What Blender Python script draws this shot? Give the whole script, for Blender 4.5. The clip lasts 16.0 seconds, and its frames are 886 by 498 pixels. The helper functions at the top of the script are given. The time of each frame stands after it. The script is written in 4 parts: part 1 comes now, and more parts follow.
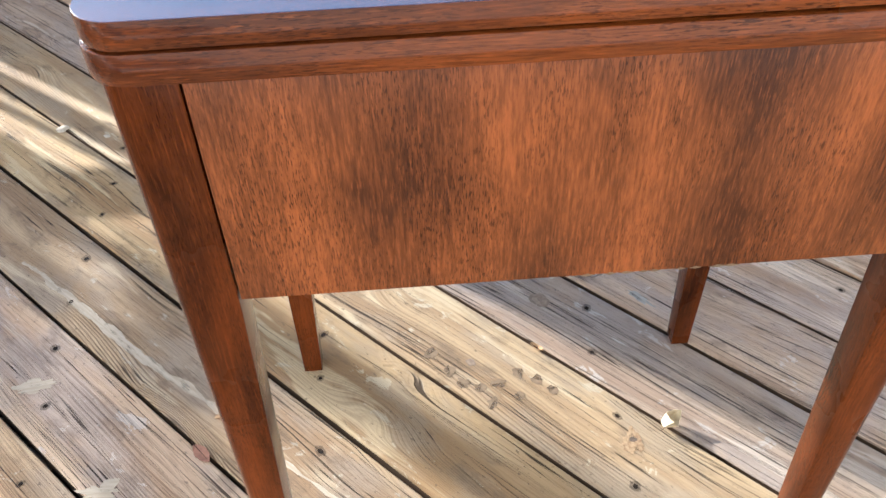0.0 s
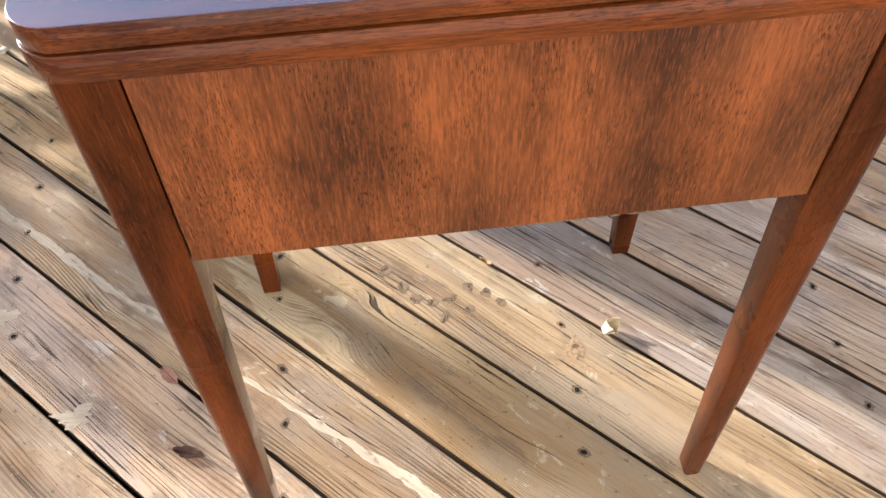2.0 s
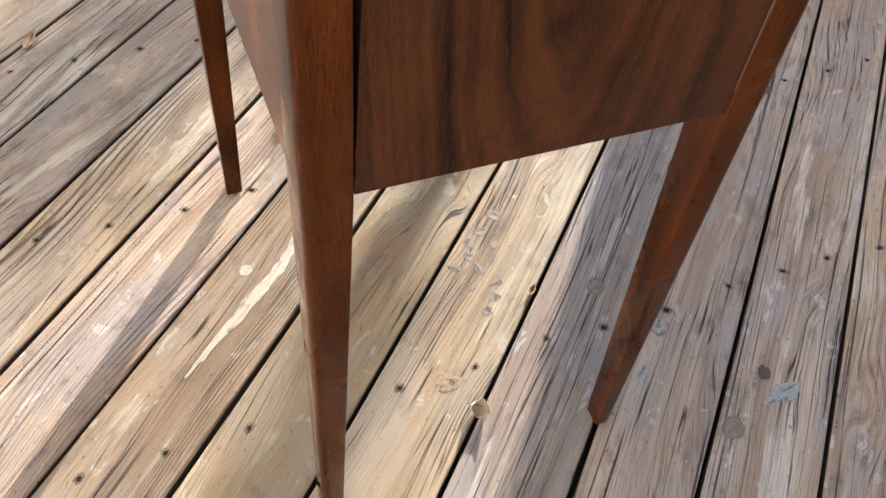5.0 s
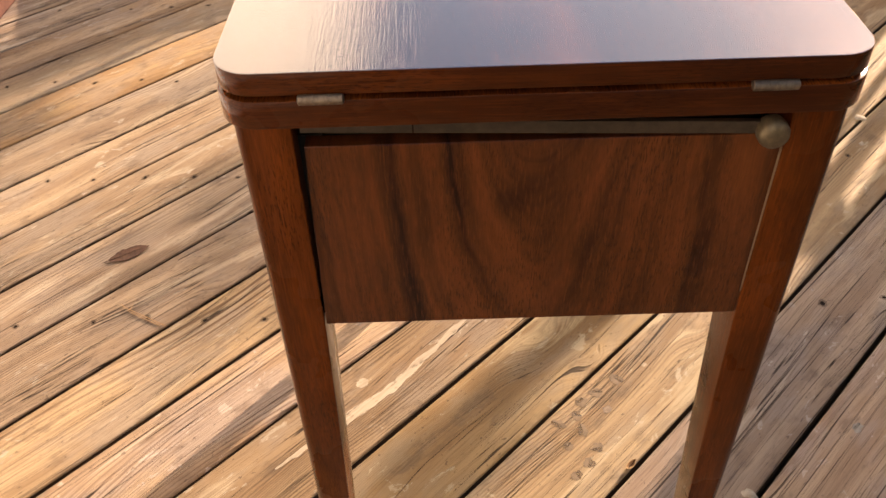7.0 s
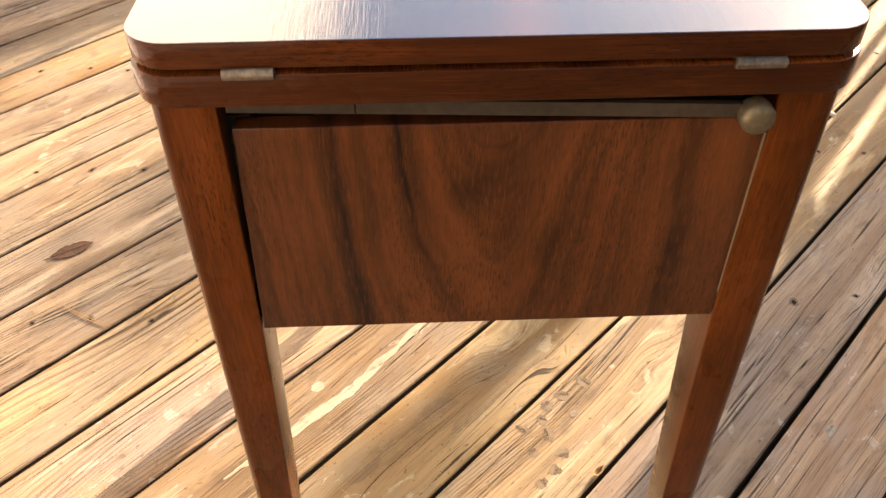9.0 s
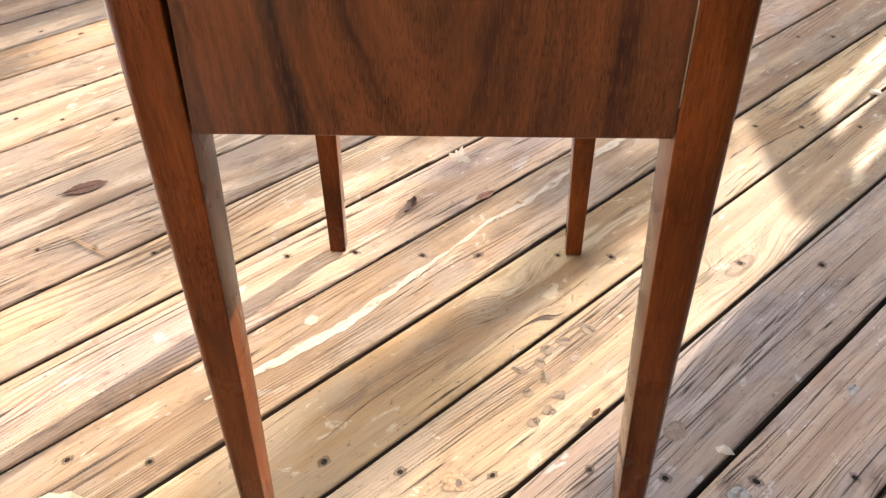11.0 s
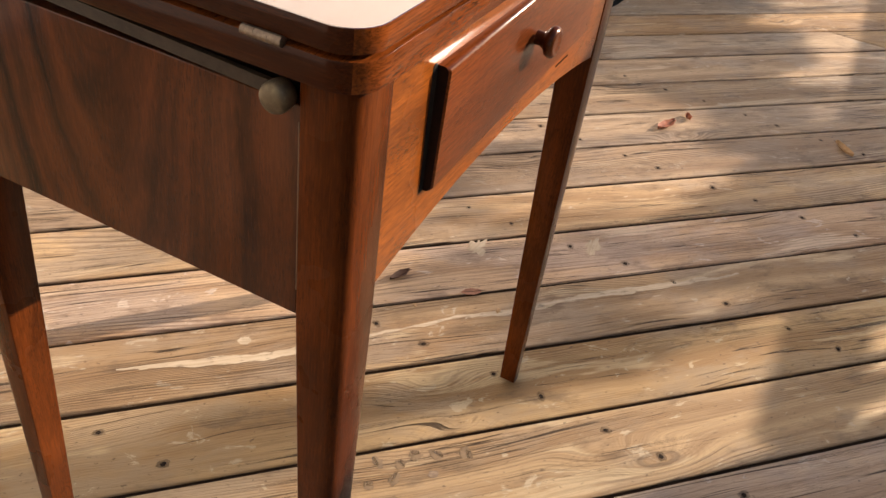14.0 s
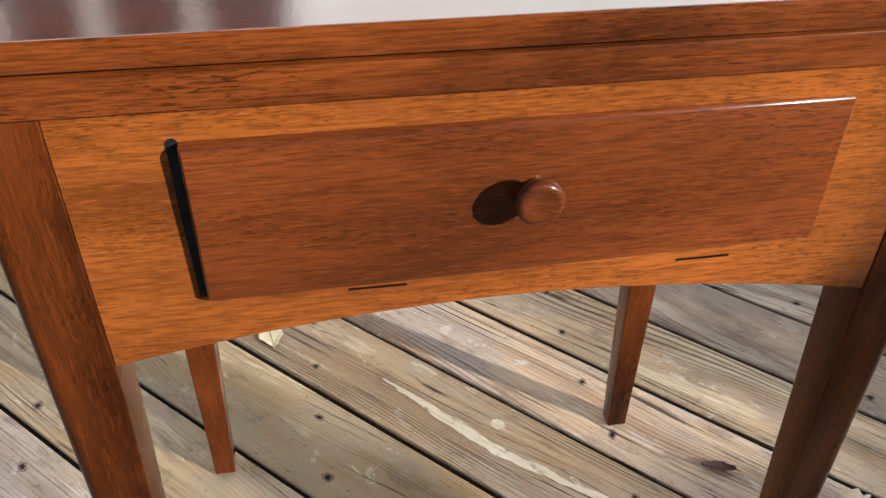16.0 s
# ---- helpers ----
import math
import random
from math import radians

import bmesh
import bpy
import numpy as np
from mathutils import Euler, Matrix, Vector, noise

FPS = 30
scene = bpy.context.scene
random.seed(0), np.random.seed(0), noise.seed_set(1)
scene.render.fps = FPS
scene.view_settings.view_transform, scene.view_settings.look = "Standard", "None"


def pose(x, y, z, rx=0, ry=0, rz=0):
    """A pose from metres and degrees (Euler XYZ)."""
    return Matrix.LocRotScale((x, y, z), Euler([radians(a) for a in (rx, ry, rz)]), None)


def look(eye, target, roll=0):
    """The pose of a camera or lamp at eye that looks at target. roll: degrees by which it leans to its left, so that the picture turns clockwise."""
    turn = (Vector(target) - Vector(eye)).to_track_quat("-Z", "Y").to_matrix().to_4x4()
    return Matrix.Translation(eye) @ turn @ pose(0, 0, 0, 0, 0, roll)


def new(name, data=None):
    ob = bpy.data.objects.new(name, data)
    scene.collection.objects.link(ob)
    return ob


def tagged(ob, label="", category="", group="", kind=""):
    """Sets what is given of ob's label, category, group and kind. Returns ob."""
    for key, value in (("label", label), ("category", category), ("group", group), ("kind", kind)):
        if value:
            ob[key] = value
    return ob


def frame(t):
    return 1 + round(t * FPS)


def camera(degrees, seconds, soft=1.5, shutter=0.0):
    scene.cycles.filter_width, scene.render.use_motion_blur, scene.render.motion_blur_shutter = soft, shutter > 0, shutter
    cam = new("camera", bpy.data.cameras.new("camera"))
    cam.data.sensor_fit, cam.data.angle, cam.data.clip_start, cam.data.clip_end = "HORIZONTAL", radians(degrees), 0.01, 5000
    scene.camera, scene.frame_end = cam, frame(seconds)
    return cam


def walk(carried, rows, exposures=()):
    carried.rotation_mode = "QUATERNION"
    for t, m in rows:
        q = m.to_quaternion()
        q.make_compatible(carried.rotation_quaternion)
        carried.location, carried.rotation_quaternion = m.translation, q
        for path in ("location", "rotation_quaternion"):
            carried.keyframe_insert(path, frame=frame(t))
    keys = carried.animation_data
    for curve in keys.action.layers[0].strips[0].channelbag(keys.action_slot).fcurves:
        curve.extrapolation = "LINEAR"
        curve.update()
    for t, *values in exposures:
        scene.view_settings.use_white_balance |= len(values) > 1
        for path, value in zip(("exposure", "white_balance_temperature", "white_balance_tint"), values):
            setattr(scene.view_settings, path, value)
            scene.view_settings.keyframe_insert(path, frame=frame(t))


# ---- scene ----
cam = camera(55.8, 16.0, soft=1.5)
PATH = [
    (0, (-0.119, -0.601, 0.968), (-0.039, 0.843, -0.413), -1.8),
    (0.5, (-0.146, -0.639, 1.037), (0.0, 0.692, -0.449), -0.2),
    (1, (-0.152, -0.645, 1.039), (0.012, 0.649, -0.477), -0.3),
    (1.5, (-0.146, -0.623, 1.039), (0.025, 0.636, -0.506), -1.8),
    (2, (-0.098, -0.596, 1.035), (0.046, 0.639, -0.531), -1.1),
    (2.5, (0.038, -0.619, 1.045), (-0.048, 0.59, -0.546), -0.7),
    (3, (0.192, -0.569, 0.994), (-0.143, 0.6, -0.594), 1.3),
    (3.2, (0.261, -0.54, 0.984), (-0.159, 0.604, -0.602), 2.3),
    (5.3, (0.692, -0.214, 0.972), (-0.527, 0.219, -0.554), 6.2),
    (5.5, (0.701, -0.166, 0.972), (-0.556, 0.168, -0.547), 5.0),
    (6, (0.729, -0.078, 0.999), (-0.627, 0.03, -0.468), 0.8),
    (6.5, (0.72, -0.073, 0.99), (-0.719, -0.084, -0.399), -2.4),
    (7, (0.728, -0.061, 1.007), (-0.771, -0.074, -0.317), -2.1),
    (7.5, (0.724, -0.042, 1.008), (-0.76, -0.013, -0.332), -0.6),
    (8, (0.72, -0.027, 1.006), (-0.756, 0.029, -0.342), -0.3),
    (8.5, (0.715, -0.036, 0.997), (-0.762, 0.027, -0.35), -0.3),
    (9, (0.684, -0.049, 0.967), (-0.808, 0.013, -0.363), -0.1),
    (9.5, (0.666, 0.03, 0.906), (-0.864, 0.016, -0.382), -0.9),
    (10, (0.681, 0.033, 0.85), (-0.874, -0.046, -0.404), -1.0),
    (10.2, (0.699, 0.024, 0.822), (-0.853, -0.054, -0.437), -0.9),
    (12.5, (0.771, 0.046, 0.861), (-0.83, 0.03, -0.337), 1.3),
    (13, (0.76, 0.081, 0.899), (-0.871, 0.083, -0.259), 3.0),
    (13.5, (0.713, 0.256, 0.93), (-0.904, 0.035, -0.226), 4.9),
    (14, (0.642, 0.402, 0.943), (-0.831, -0.184, -0.277), 8.8),
    (14.5, (0.527, 0.452, 0.926), (-0.733, -0.467, -0.327), 9.0),
    (15, (0.416, 0.494, 0.942), (-0.582, -0.671, -0.341), 9.1),
    (15.2, (0.366, 0.534, 0.946), (-0.498, -0.752, -0.319), 7.5),
    (15.5, (0.235, 0.585, 0.94), (-0.326, -0.871, -0.311), 5.0),
    (16, (0.11, 0.572, 0.91), (-0.162, -1.002, -0.293), 0.7),
]
EXPOSURES = [(0.0, 1.32, 5400, 8), (1.0, 1.22, 5800, 11), (3.2, 1.22, 5850, 12), (5.5, 1.04, 5400, 8), (6.1, 1.0, 6000, 7), (6.5, 0.95, 7400, 17), (7.0, 0.86, 8100, 24), (8.5, 1.1, 8000, 22), (9.1, 1.50, 7700, 17), (9.5, 1.95, 7500, 17), (10.2, 1.92, 7000, 16),
             (12.5, 0.94, 5400, 12), (13.0, 1.06, 5450, 7), (13.3, 0.99, 6150, 12), (13.8, 0.66, 7300, 20), (14.5, 0.62, 7100, 18), (14.8, 0.70, 6300, 12), (15.3, 0.70, 6200, 11), (16.0, 0.60, 5500, 6)]
walk(cam, [(t, look(eye, target, roll)) for t, eye, target, roll in PATH], EXPOSURES)


# ---- world and sun ----
SUN_AZ, SUN_EL = 39.5, 20.0          # the sun stands towards (-x, +y)
TO_SUN = Vector((-math.cos(radians(SUN_AZ)) * math.cos(radians(SUN_EL)),
                 math.sin(radians(SUN_AZ)) * math.cos(radians(SUN_EL)), math.sin(radians(SUN_EL))))
world = bpy.data.worlds.new("world")
scene.world = world
world.use_nodes = True
wn = world.node_tree
sky = wn.nodes.new("ShaderNodeTexSky")
sky.sky_type, sky.sun_disc = "NISHITA", False
sky.sun_elevation, sky.sun_rotation = radians(SUN_EL), math.atan2(TO_SUN.x, TO_SUN.y)
sky.air_density, sky.dust_density = 1.0, 0.5
wn.links.new(sky.outputs[0], wn.nodes["Background"].inputs[0])
wn.nodes["Background"].inputs[1].default_value = 0.116
sun = new("sun", bpy.data.lights.new("sun", "SUN"))
sun.data.energy, sun.data.angle, sun.data.color = 5.2, radians(0.42), (1.0, 0.88, 0.72)
sun.matrix_world = look(TO_SUN * 20, (0, 0, 0))


# ---- materials ----
class Graph:
    """A small helper round one node material."""

    def __init__(self, name):
        self.mat = bpy.data.materials.new(name)
        self.mat.use_nodes = True
        self.tree = self.mat.node_tree
        self.bsdf = self.tree.nodes["Principled BSDF"]

    def node(self, kind, **props):
        n = self.tree.nodes.new(kind)
        for key, value in props.items():
            setattr(n, key, value)
        return n

    def link(self, value, socket):
        if isinstance(value, bpy.types.NodeSocket):
            self.tree.links.new(value, socket)
        elif value is not None:
            socket.default_value = value

    def coords(self):
        return self.node("ShaderNodeTexCoord").outputs["Object"]

    def random(self):
        return self.node("ShaderNodeObjectInfo").outputs["Random"]

    def maths(self, op, a, b=None, c=None):
        n = self.node("ShaderNodeMath", operation=op)
        for value, socket in zip((a, b, c), n.inputs):
            self.link(value, socket)
        return n.outputs[0]

    def vector(self, op, a, b):
        n = self.node("ShaderNodeVectorMath", operation=op)
        self.link(a, n.inputs[0])
        self.link(b, n.inputs[1])
        return n.outputs[0]

    def split(self, v):
        n = self.node("ShaderNodeSeparateXYZ")
        self.link(v, n.inputs[0])
        return n.outputs[0], n.outputs[1], n.outputs[2]

    def join(self, x, y, z):
        n = self.node("ShaderNodeCombineXYZ")
        for value, socket in zip((x, y, z), n.inputs):
            self.link(value, socket)
        return n.outputs[0]

    def noise(self, v, scale=(1, 1, 1), size=1.0, detail=3.0, rough=0.55, warp=0.0):
        n = self.node("ShaderNodeTexNoise")
        self.link(self.vector("MULTIPLY", v, scale), n.inputs["Vector"])
        n.inputs["Scale"].default_value, n.inputs["Detail"].default_value = size, detail
        n.inputs["Roughness"].default_value, n.inputs["Distortion"].default_value = rough, warp
        return n.outputs[0]

    def cells(self, v, scale, feature="F1"):
        n = self.node("ShaderNodeTexVoronoi", feature=feature)
        self.link(self.vector("MULTIPLY", v, scale), n.inputs["Vector"])
        n.inputs["Scale"].default_value = 1.0
        return n

    def ramp(self, fac, *stops):
        n = self.node("ShaderNodeValToRGB")
        self.link(fac, n.inputs[0])
        while len(n.color_ramp.elements) < len(stops):
            n.color_ramp.elements.new(0.5)
        for e, (at, c) in zip(n.color_ramp.elements, stops):
            e.position, e.color = at, (*c, 1) if len(c) == 3 else c
        return n.outputs[0]

    def step(self, fac, low, high):
        n = self.node("ShaderNodeMapRange", interpolation_type="SMOOTHSTEP")
        self.link(fac, n.inputs[0])
        n.inputs[1].default_value, n.inputs[2].default_value = low, high
        return n.outputs[0]

    def mix(self, fac, a, b, blend="MIX"):
        n = self.node("ShaderNodeMix", data_type="RGBA", blend_type=blend)
        self.link(fac, n.inputs[0])
        for value, socket in ((a, n.inputs[6]), (b, n.inputs[7])):
            self.link((*value, 1) if isinstance(value, tuple) and len(value) == 3 else value, socket)
        return n.outputs[2]

    def finish(self, colour, rough=0.5, bump=None, depth=0.001, strength=0.6, metal=0.0, coat=0.0, coat_rough=0.1, spec=0.5, coat_ior=1.5):
        b = self.bsdf
        self.link((*colour, 1) if isinstance(colour, tuple) and len(colour) == 3 else colour, b.inputs["Base Color"])
        self.link(rough, b.inputs["Roughness"])
        b.inputs["Metallic"].default_value = metal
        b.inputs["Coat Weight"].default_value, b.inputs["Coat Roughness"].default_value = coat, coat_rough
        b.inputs["Specular IOR Level"].default_value, b.inputs["Coat IOR"].default_value = spec, coat_ior
        if bump is not None:
            n = self.node("ShaderNodeBump")
            n.inputs["Strength"].default_value, n.inputs["Distance"].default_value = strength, depth
            self.link(bump, n.inputs["Height"])
            self.tree.links.new(n.outputs[0], b.inputs["Normal"])
        return self.mat


def deck_wood(name, tone=(1, 1, 1), cracks=0.5, lined=1.0, fine=1.0, knots=1.0):
    """Weathered softwood: growth lines, knots, cracks, pale sapwood and grey patches, other on each board."""
    g = Graph(name)
    r = g.random()
    co = g.vector("ADD", g.coords(), g.join(g.maths("MULTIPLY", r, 61.0), g.maths("MULTIPLY", r, 23.0), 0.0))
    x, y, z = g.split(co)
    seed = g.maths("MULTIPLY", r, 40.0)
    flat = g.join(x, y, seed)
    knot = g.cells(g.join(x, y, 0.0), (3.1, 9.0, 1.0))
    knot_far, knot_pick = knot.outputs["Distance"], g.split(knot.outputs["Color"])[0]
    rough_far = g.maths("MULTIPLY_ADD", g.noise(flat, (60, 60, 1)), 0.05, knot_far)
    picked = g.step(knot_pick, 0.74, 0.78)
    near = g.maths("MULTIPLY", g.step(knot_far, 0.42, 0.0), picked)
    core = g.maths("MULTIPLY", g.step(rough_far, 0.115, 0.085), picked)
    rim = g.maths("MULTIPLY", g.maths("MULTIPLY", g.step(rough_far, 0.165, 0.125), g.step(rough_far, 0.08, 0.115)), picked)
    swirl = g.maths("SINE", g.maths("MULTIPLY", knot_far, 190.0))
    # growth lines, bent round the knots and drifting along the board
    drift = g.maths("MULTIPLY", g.maths("SUBTRACT", g.noise(flat, (0.9, 3.5, 1.0), detail=2.0), 0.5), 0.16)
    wobble = g.maths("MULTIPLY", g.maths("SUBTRACT", g.noise(flat, (9.0, 30.0, 1.0), detail=3.0), 0.5), 0.0045)
    yy = g.maths("ADD", g.maths("ADD", y, drift), g.maths("ADD", wobble, g.maths("MULTIPLY", near, 0.035)))
    grain = g.join(x, yy, seed)
    spacing = g.maths("MULTIPLY_ADD", g.noise(grain, (0.5, 9.0, 1.0), detail=1.0), 2.2, 0.0)
    lines = g.maths("SINE", g.maths("MULTIPLY_ADD", yy, 1050.0, g.maths("MULTIPLY", spacing, 60.0)))
    strength = g.maths("MULTIPLY", g.step(g.noise(grain, (1.3, 11.0, 1.0), detail=2.0), 0.40, 0.66), g.maths("MULTIPLY_ADD", g.maths("FRACT", g.maths("MULTIPLY", r, 29.1)), 0.85, 0.25))
    line = g.maths("MULTIPLY", g.step(lines, 0.15, 0.9), strength)
    fibre = g.noise(grain, (16.0, 900.0, 1.0), detail=3.0, rough=0.65)
    broad = g.noise(grain, (0.8, 22.0, 1.0), detail=3.0)
    patch = g.noise(flat, (4.0, 9.0, 1.0), detail=5.0, rough=0.62)
    stain = g.noise(flat, (11.0, 24.0, 1.0), detail=5.0, rough=0.65)
    long_crack = g.noise(grain, (0.9, 62.0, 1.0), detail=2.5, rough=0.6)
    crack = g.maths("MULTIPLY", g.step(g.maths("ABSOLUTE", g.maths("SUBTRACT", long_crack, 0.52)), 0.012, 0.004), g.step(g.noise(flat, (2.6, 11.0, 1.0)), 0.53, 0.60))
    check = g.step(g.noise(grain, (3.6, 270.0, 1.0), detail=2.0), 0.68, 0.74)
    col = g.mix(g.step(broad, 0.34, 0.66), (0.370, 0.258, 0.165), (0.57, 0.44, 0.300))
    col = g.mix(g.maths("MULTIPLY", g.step(patch, 0.44, 0.62), 0.80), col, (0.42, 0.350, 0.285))
    col = g.mix(g.maths("MULTIPLY", g.step(stain, 0.53, 0.70), 0.65), col, (0.20, 0.15, 0.11))
    pale = g.noise(grain, (2.4, 19.0, 1.0), detail=4.0, rough=0.62)
    col = g.mix(g.maths("MULTIPLY", g.step(pale, 0.575, 0.64), 0.8), col, (0.66, 0.555, 0.415))
    flake = g.noise(flat, (17.0, 34.0, 1.0), detail=5.0, rough=0.7, warp=0.6)
    col = g.mix(g.maths("MULTIPLY", g.step(flake, 0.615, 0.65), 0.75), col, (0.62, 0.56, 0.47))
    col = g.mix(g.maths("MULTIPLY", line, min(0.95, 0.78 * lined)), col, (0.145, 0.09, 0.056))
    col = g.mix(g.maths("MULTIPLY", g.step(fibre, 0.44, 0.72), 0.55 * fine), col, (0.135, 0.088, 0.058))
    speck = g.noise(flat, (90.0, 150.0, 1.0), detail=3.0, rough=0.6)
    col = g.mix(g.maths("MULTIPLY", g.step(speck, 0.63, 0.72), 0.6), col, (0.085, 0.065, 0.05))
    col = g.mix(g.maths("MULTIPLY", g.maths("MULTIPLY", near, g.step(swirl, -0.2, 0.9)), 0.4 * knots), col, (0.17, 0.105, 0.065))
    col = g.mix(g.maths("MULTIPLY", core, 0.7 * knots), col, (0.30, 0.19, 0.11))
    col = g.mix(g.maths("MULTIPLY", rim, 0.75 * knots), col, (0.075, 0.05, 0.035))
    straight = g.maths("ABSOLUTE", g.maths("SUBTRACT", g.noise(g.join(x, g.maths("MULTIPLY_ADD", drift, 0.25, y), seed), (0.55, 75.0, 1.0), detail=2.0), 0.5))
    split = g.maths("MULTIPLY", g.step(straight, 0.0085, 0.003), g.step(g.noise(flat, (1.6, 7.0, 1.0)), 0.72 - 0.42 * cracks, 0.80 - 0.42 * cracks))
    dark = g.maths("MAXIMUM", g.maths("MAXIMUM", crack, split), g.maths("MULTIPLY", check, 0.75))
    col = g.mix(g.maths("MULTIPLY", dark, 0.9), col, (0.036, 0.022, 0.014))
    col = g.mix(1.0, col, tone, "MULTIPLY")
    hue = g.node("ShaderNodeHueSaturation")
    g.link(col, hue.inputs["Color"])
    g.link(g.maths("MULTIPLY_ADD", g.maths("FRACT", g.maths("MULTIPLY", r, 41.7)), 0.4, 0.88), hue.inputs["Saturation"])
    g.link(g.maths("MULTIPLY_ADD", g.maths("FRACT", g.maths("MULTIPLY", r, 17.3)), 0.34, 0.84), hue.inputs["Value"])
    height = g.maths("SUBTRACT", g.maths("ADD", g.maths("MULTIPLY", line, -0.35), g.maths("MULTIPLY", fibre, -0.45)), g.maths("MULTIPLY", dark, 1.3))
    height = g.maths("ADD", height, g.maths("ADD", g.maths("MULTIPLY", near, 0.4), g.maths("MULTIPLY", patch, 0.8)))
    return g.finish(hue.outputs[0], g.maths("MULTIPLY_ADD", fibre, 0.25, 0.55), height, 0.0024, 0.9, spec=0.35)


def cabinet_wood(name, along, light, dark, ribbon=14.0, contrast=1.0, figured="", rough=0.28, coat=0.35, bumps=0.0004, pitted=0.5, cells=140.0, spec=0.5, coat_ior=1.5, coat_rough=0.1, stretch=0.12, bold=1.0, porous=0.5, coat_bump=0.0, fleck=0.03):
    """Polished reddish-brown veneer or solid wood, its grain along the axis 'along' (0 x, 1 y, 2 z)."""
    g = Graph(name)
    co = g.coords()
    x, y, z = g.split(co)

    def grain(size, length):
        s = [size, size, size]
        s[along] = size * length
        return tuple(s)

    def shifted(amount):
        return g.vector("ADD", co, g.join(*[g.maths("MULTIPLY", warp, amount)] * 3))
    warp = g.noise(co, (8, 8, 8), detail=3.0)
    bent, slight = shifted(0.03), shifted(0.0012 if fleck > 0.05 else 0.006)
    if figured == "flame":
        # arms that fan out from the middle, broad and fine
        arm = g.maths("SQRT", g.maths("MULTIPLY_ADD", y, y, 0.0009))
        slope = g.maths("MULTIPLY_ADD", g.step(arm, 0.11, 0.03), 0.62, 0.06)
        lean = g.maths("SUBTRACT", g.maths("MULTIPLY", arm, 2.3), g.maths("MULTIPLY", g.maths("SUBTRACT", z, 0.55), slope))
        lean = g.maths("MULTIPLY_ADD", warp, 0.07, lean)
        figure = g.noise(g.join(lean, g.maths("MULTIPLY", y, 0.8), 0.0), (19.0, 6.0, 1.0), detail=3.0)
        vein = g.noise(g.join(lean, g.maths("MULTIPLY", y, 0.5), 3.0), (120.0, 9.0, 1.0), detail=2.0)
        cloud = g.noise(co, (16, 16, 7), detail=4.0, rough=0.6)
        figure = g.maths("MULTIPLY_ADD", figure, 0.50, g.maths("MULTIPLY_ADD", vein, 0.12, g.maths("MULTIPLY", cloud, 0.38)))
        # a small dark knot high in the veneer
        ky, kz = g.maths("ADD", y, 0.013), g.maths("MULTIPLY", g.maths("ADD", z, -0.655), 0.75)
        away = g.maths("SQRT", g.maths("MULTIPLY_ADD", ky, ky, g.maths("MULTIPLY", kz, kz)))
        away = g.maths("MULTIPLY_ADD", warp, 0.02, away)
        figure = g.maths("SUBTRACT", figure, g.maths("MULTIPLY", g.step(away, 0.034, 0.012), 0.13))
    elif figured == "ribbon":
        # upright ribbons, each with its own tone, blotched and uneven along their length
        at = g.maths("MULTIPLY_ADD", x, 2.08, g.maths("MULTIPLY_ADD", g.noise(co, (14, 14, 3), detail=2.0), 0.10, 0.45))
        tones = ((0.0, 0.30), (0.05, 0.42), (0.11, 0.86), (0.19, 0.24), (0.25, 0.20), (0.29, 0.34), (0.37, 0.74), (0.44, 0.28), (0.51, 0.62), (0.57, 0.80), (0.65, 0.26), (0.73, 0.20), (0.78, 0.50), (0.86, 0.78), (0.93, 0.46), (1.0, 0.4))
        band = g.ramp(at, *[(p, (v, v, v)) for p, v in tones])
        cloud = g.noise(co, (15, 15, 6), detail=2.0, rough=0.5)
        thin = g.noise(slight, (420, 420, 40.0), detail=3.0)
        figure = g.maths("MULTIPLY_ADD", g.maths("SUBTRACT", band, 0.47), 0.24, g.maths("MULTIPLY_ADD", cloud, 0.62, g.maths("MULTIPLY", thin, 0.38)))
    else:
        figure = g.noise(bent, grain(ribbon, stretch), detail=4.0, rough=0.55)
        figure = g.maths("MULTIPLY_ADD", g.noise(co, grain(6.0, 0.5), detail=2.0), 0.5, g.maths("MULTIPLY", figure, 0.5))
    mid = tuple(0.5 * (a + b) for a, b in zip(light, dark))
    lo, hi = 0.5 - 0.2 / contrast, 0.5 + 0.2 / contrast
    col = g.ramp(figure, (lo, dark), (0.5, mid), (hi, light))
    streak = g.noise(slight, grain(520.0, fleck), detail=4.0, rough=0.65)
    col = g.mix(g.maths("MULTIPLY", g.step(streak, 0.40, 0.66), 0.46 * bold), col, tuple(0.35 * a + 0.3 * b for a, b in zip(dark, mid)))
    shine = g.noise(slight, grain(700.0, fleck * 1.15), detail=2.0)
    col = g.mix(g.maths("MULTIPLY", g.step(shine, 0.48, 0.80), 0.30), col, tuple(min(1.0, c * 1.4) for c in light))
    # short open pores, thick in some places and sparse in others
    thick = g.noise(co, grain(30.0, 0.3), detail=2.0)
    pores = g.noise(co, grain(1150.0, 0.13), detail=1.0)
    pore = g.maths("MULTIPLY", g.step(pores, 0.54, 0.64), g.step(thick, 0.30, 0.66))
    col = g.mix(g.maths("MULTIPLY", pore, porous), col, tuple(c * 0.5 for c in dark))
    rub = g.noise(co, (7, 7, 7), detail=4.0)
    ripple = g.noise(co, (cells, cells, cells), detail=2.0)
    height = g.maths("SUBTRACT", g.maths("MULTIPLY", ripple, 0.5), g.maths("MULTIPLY", pore, pitted))
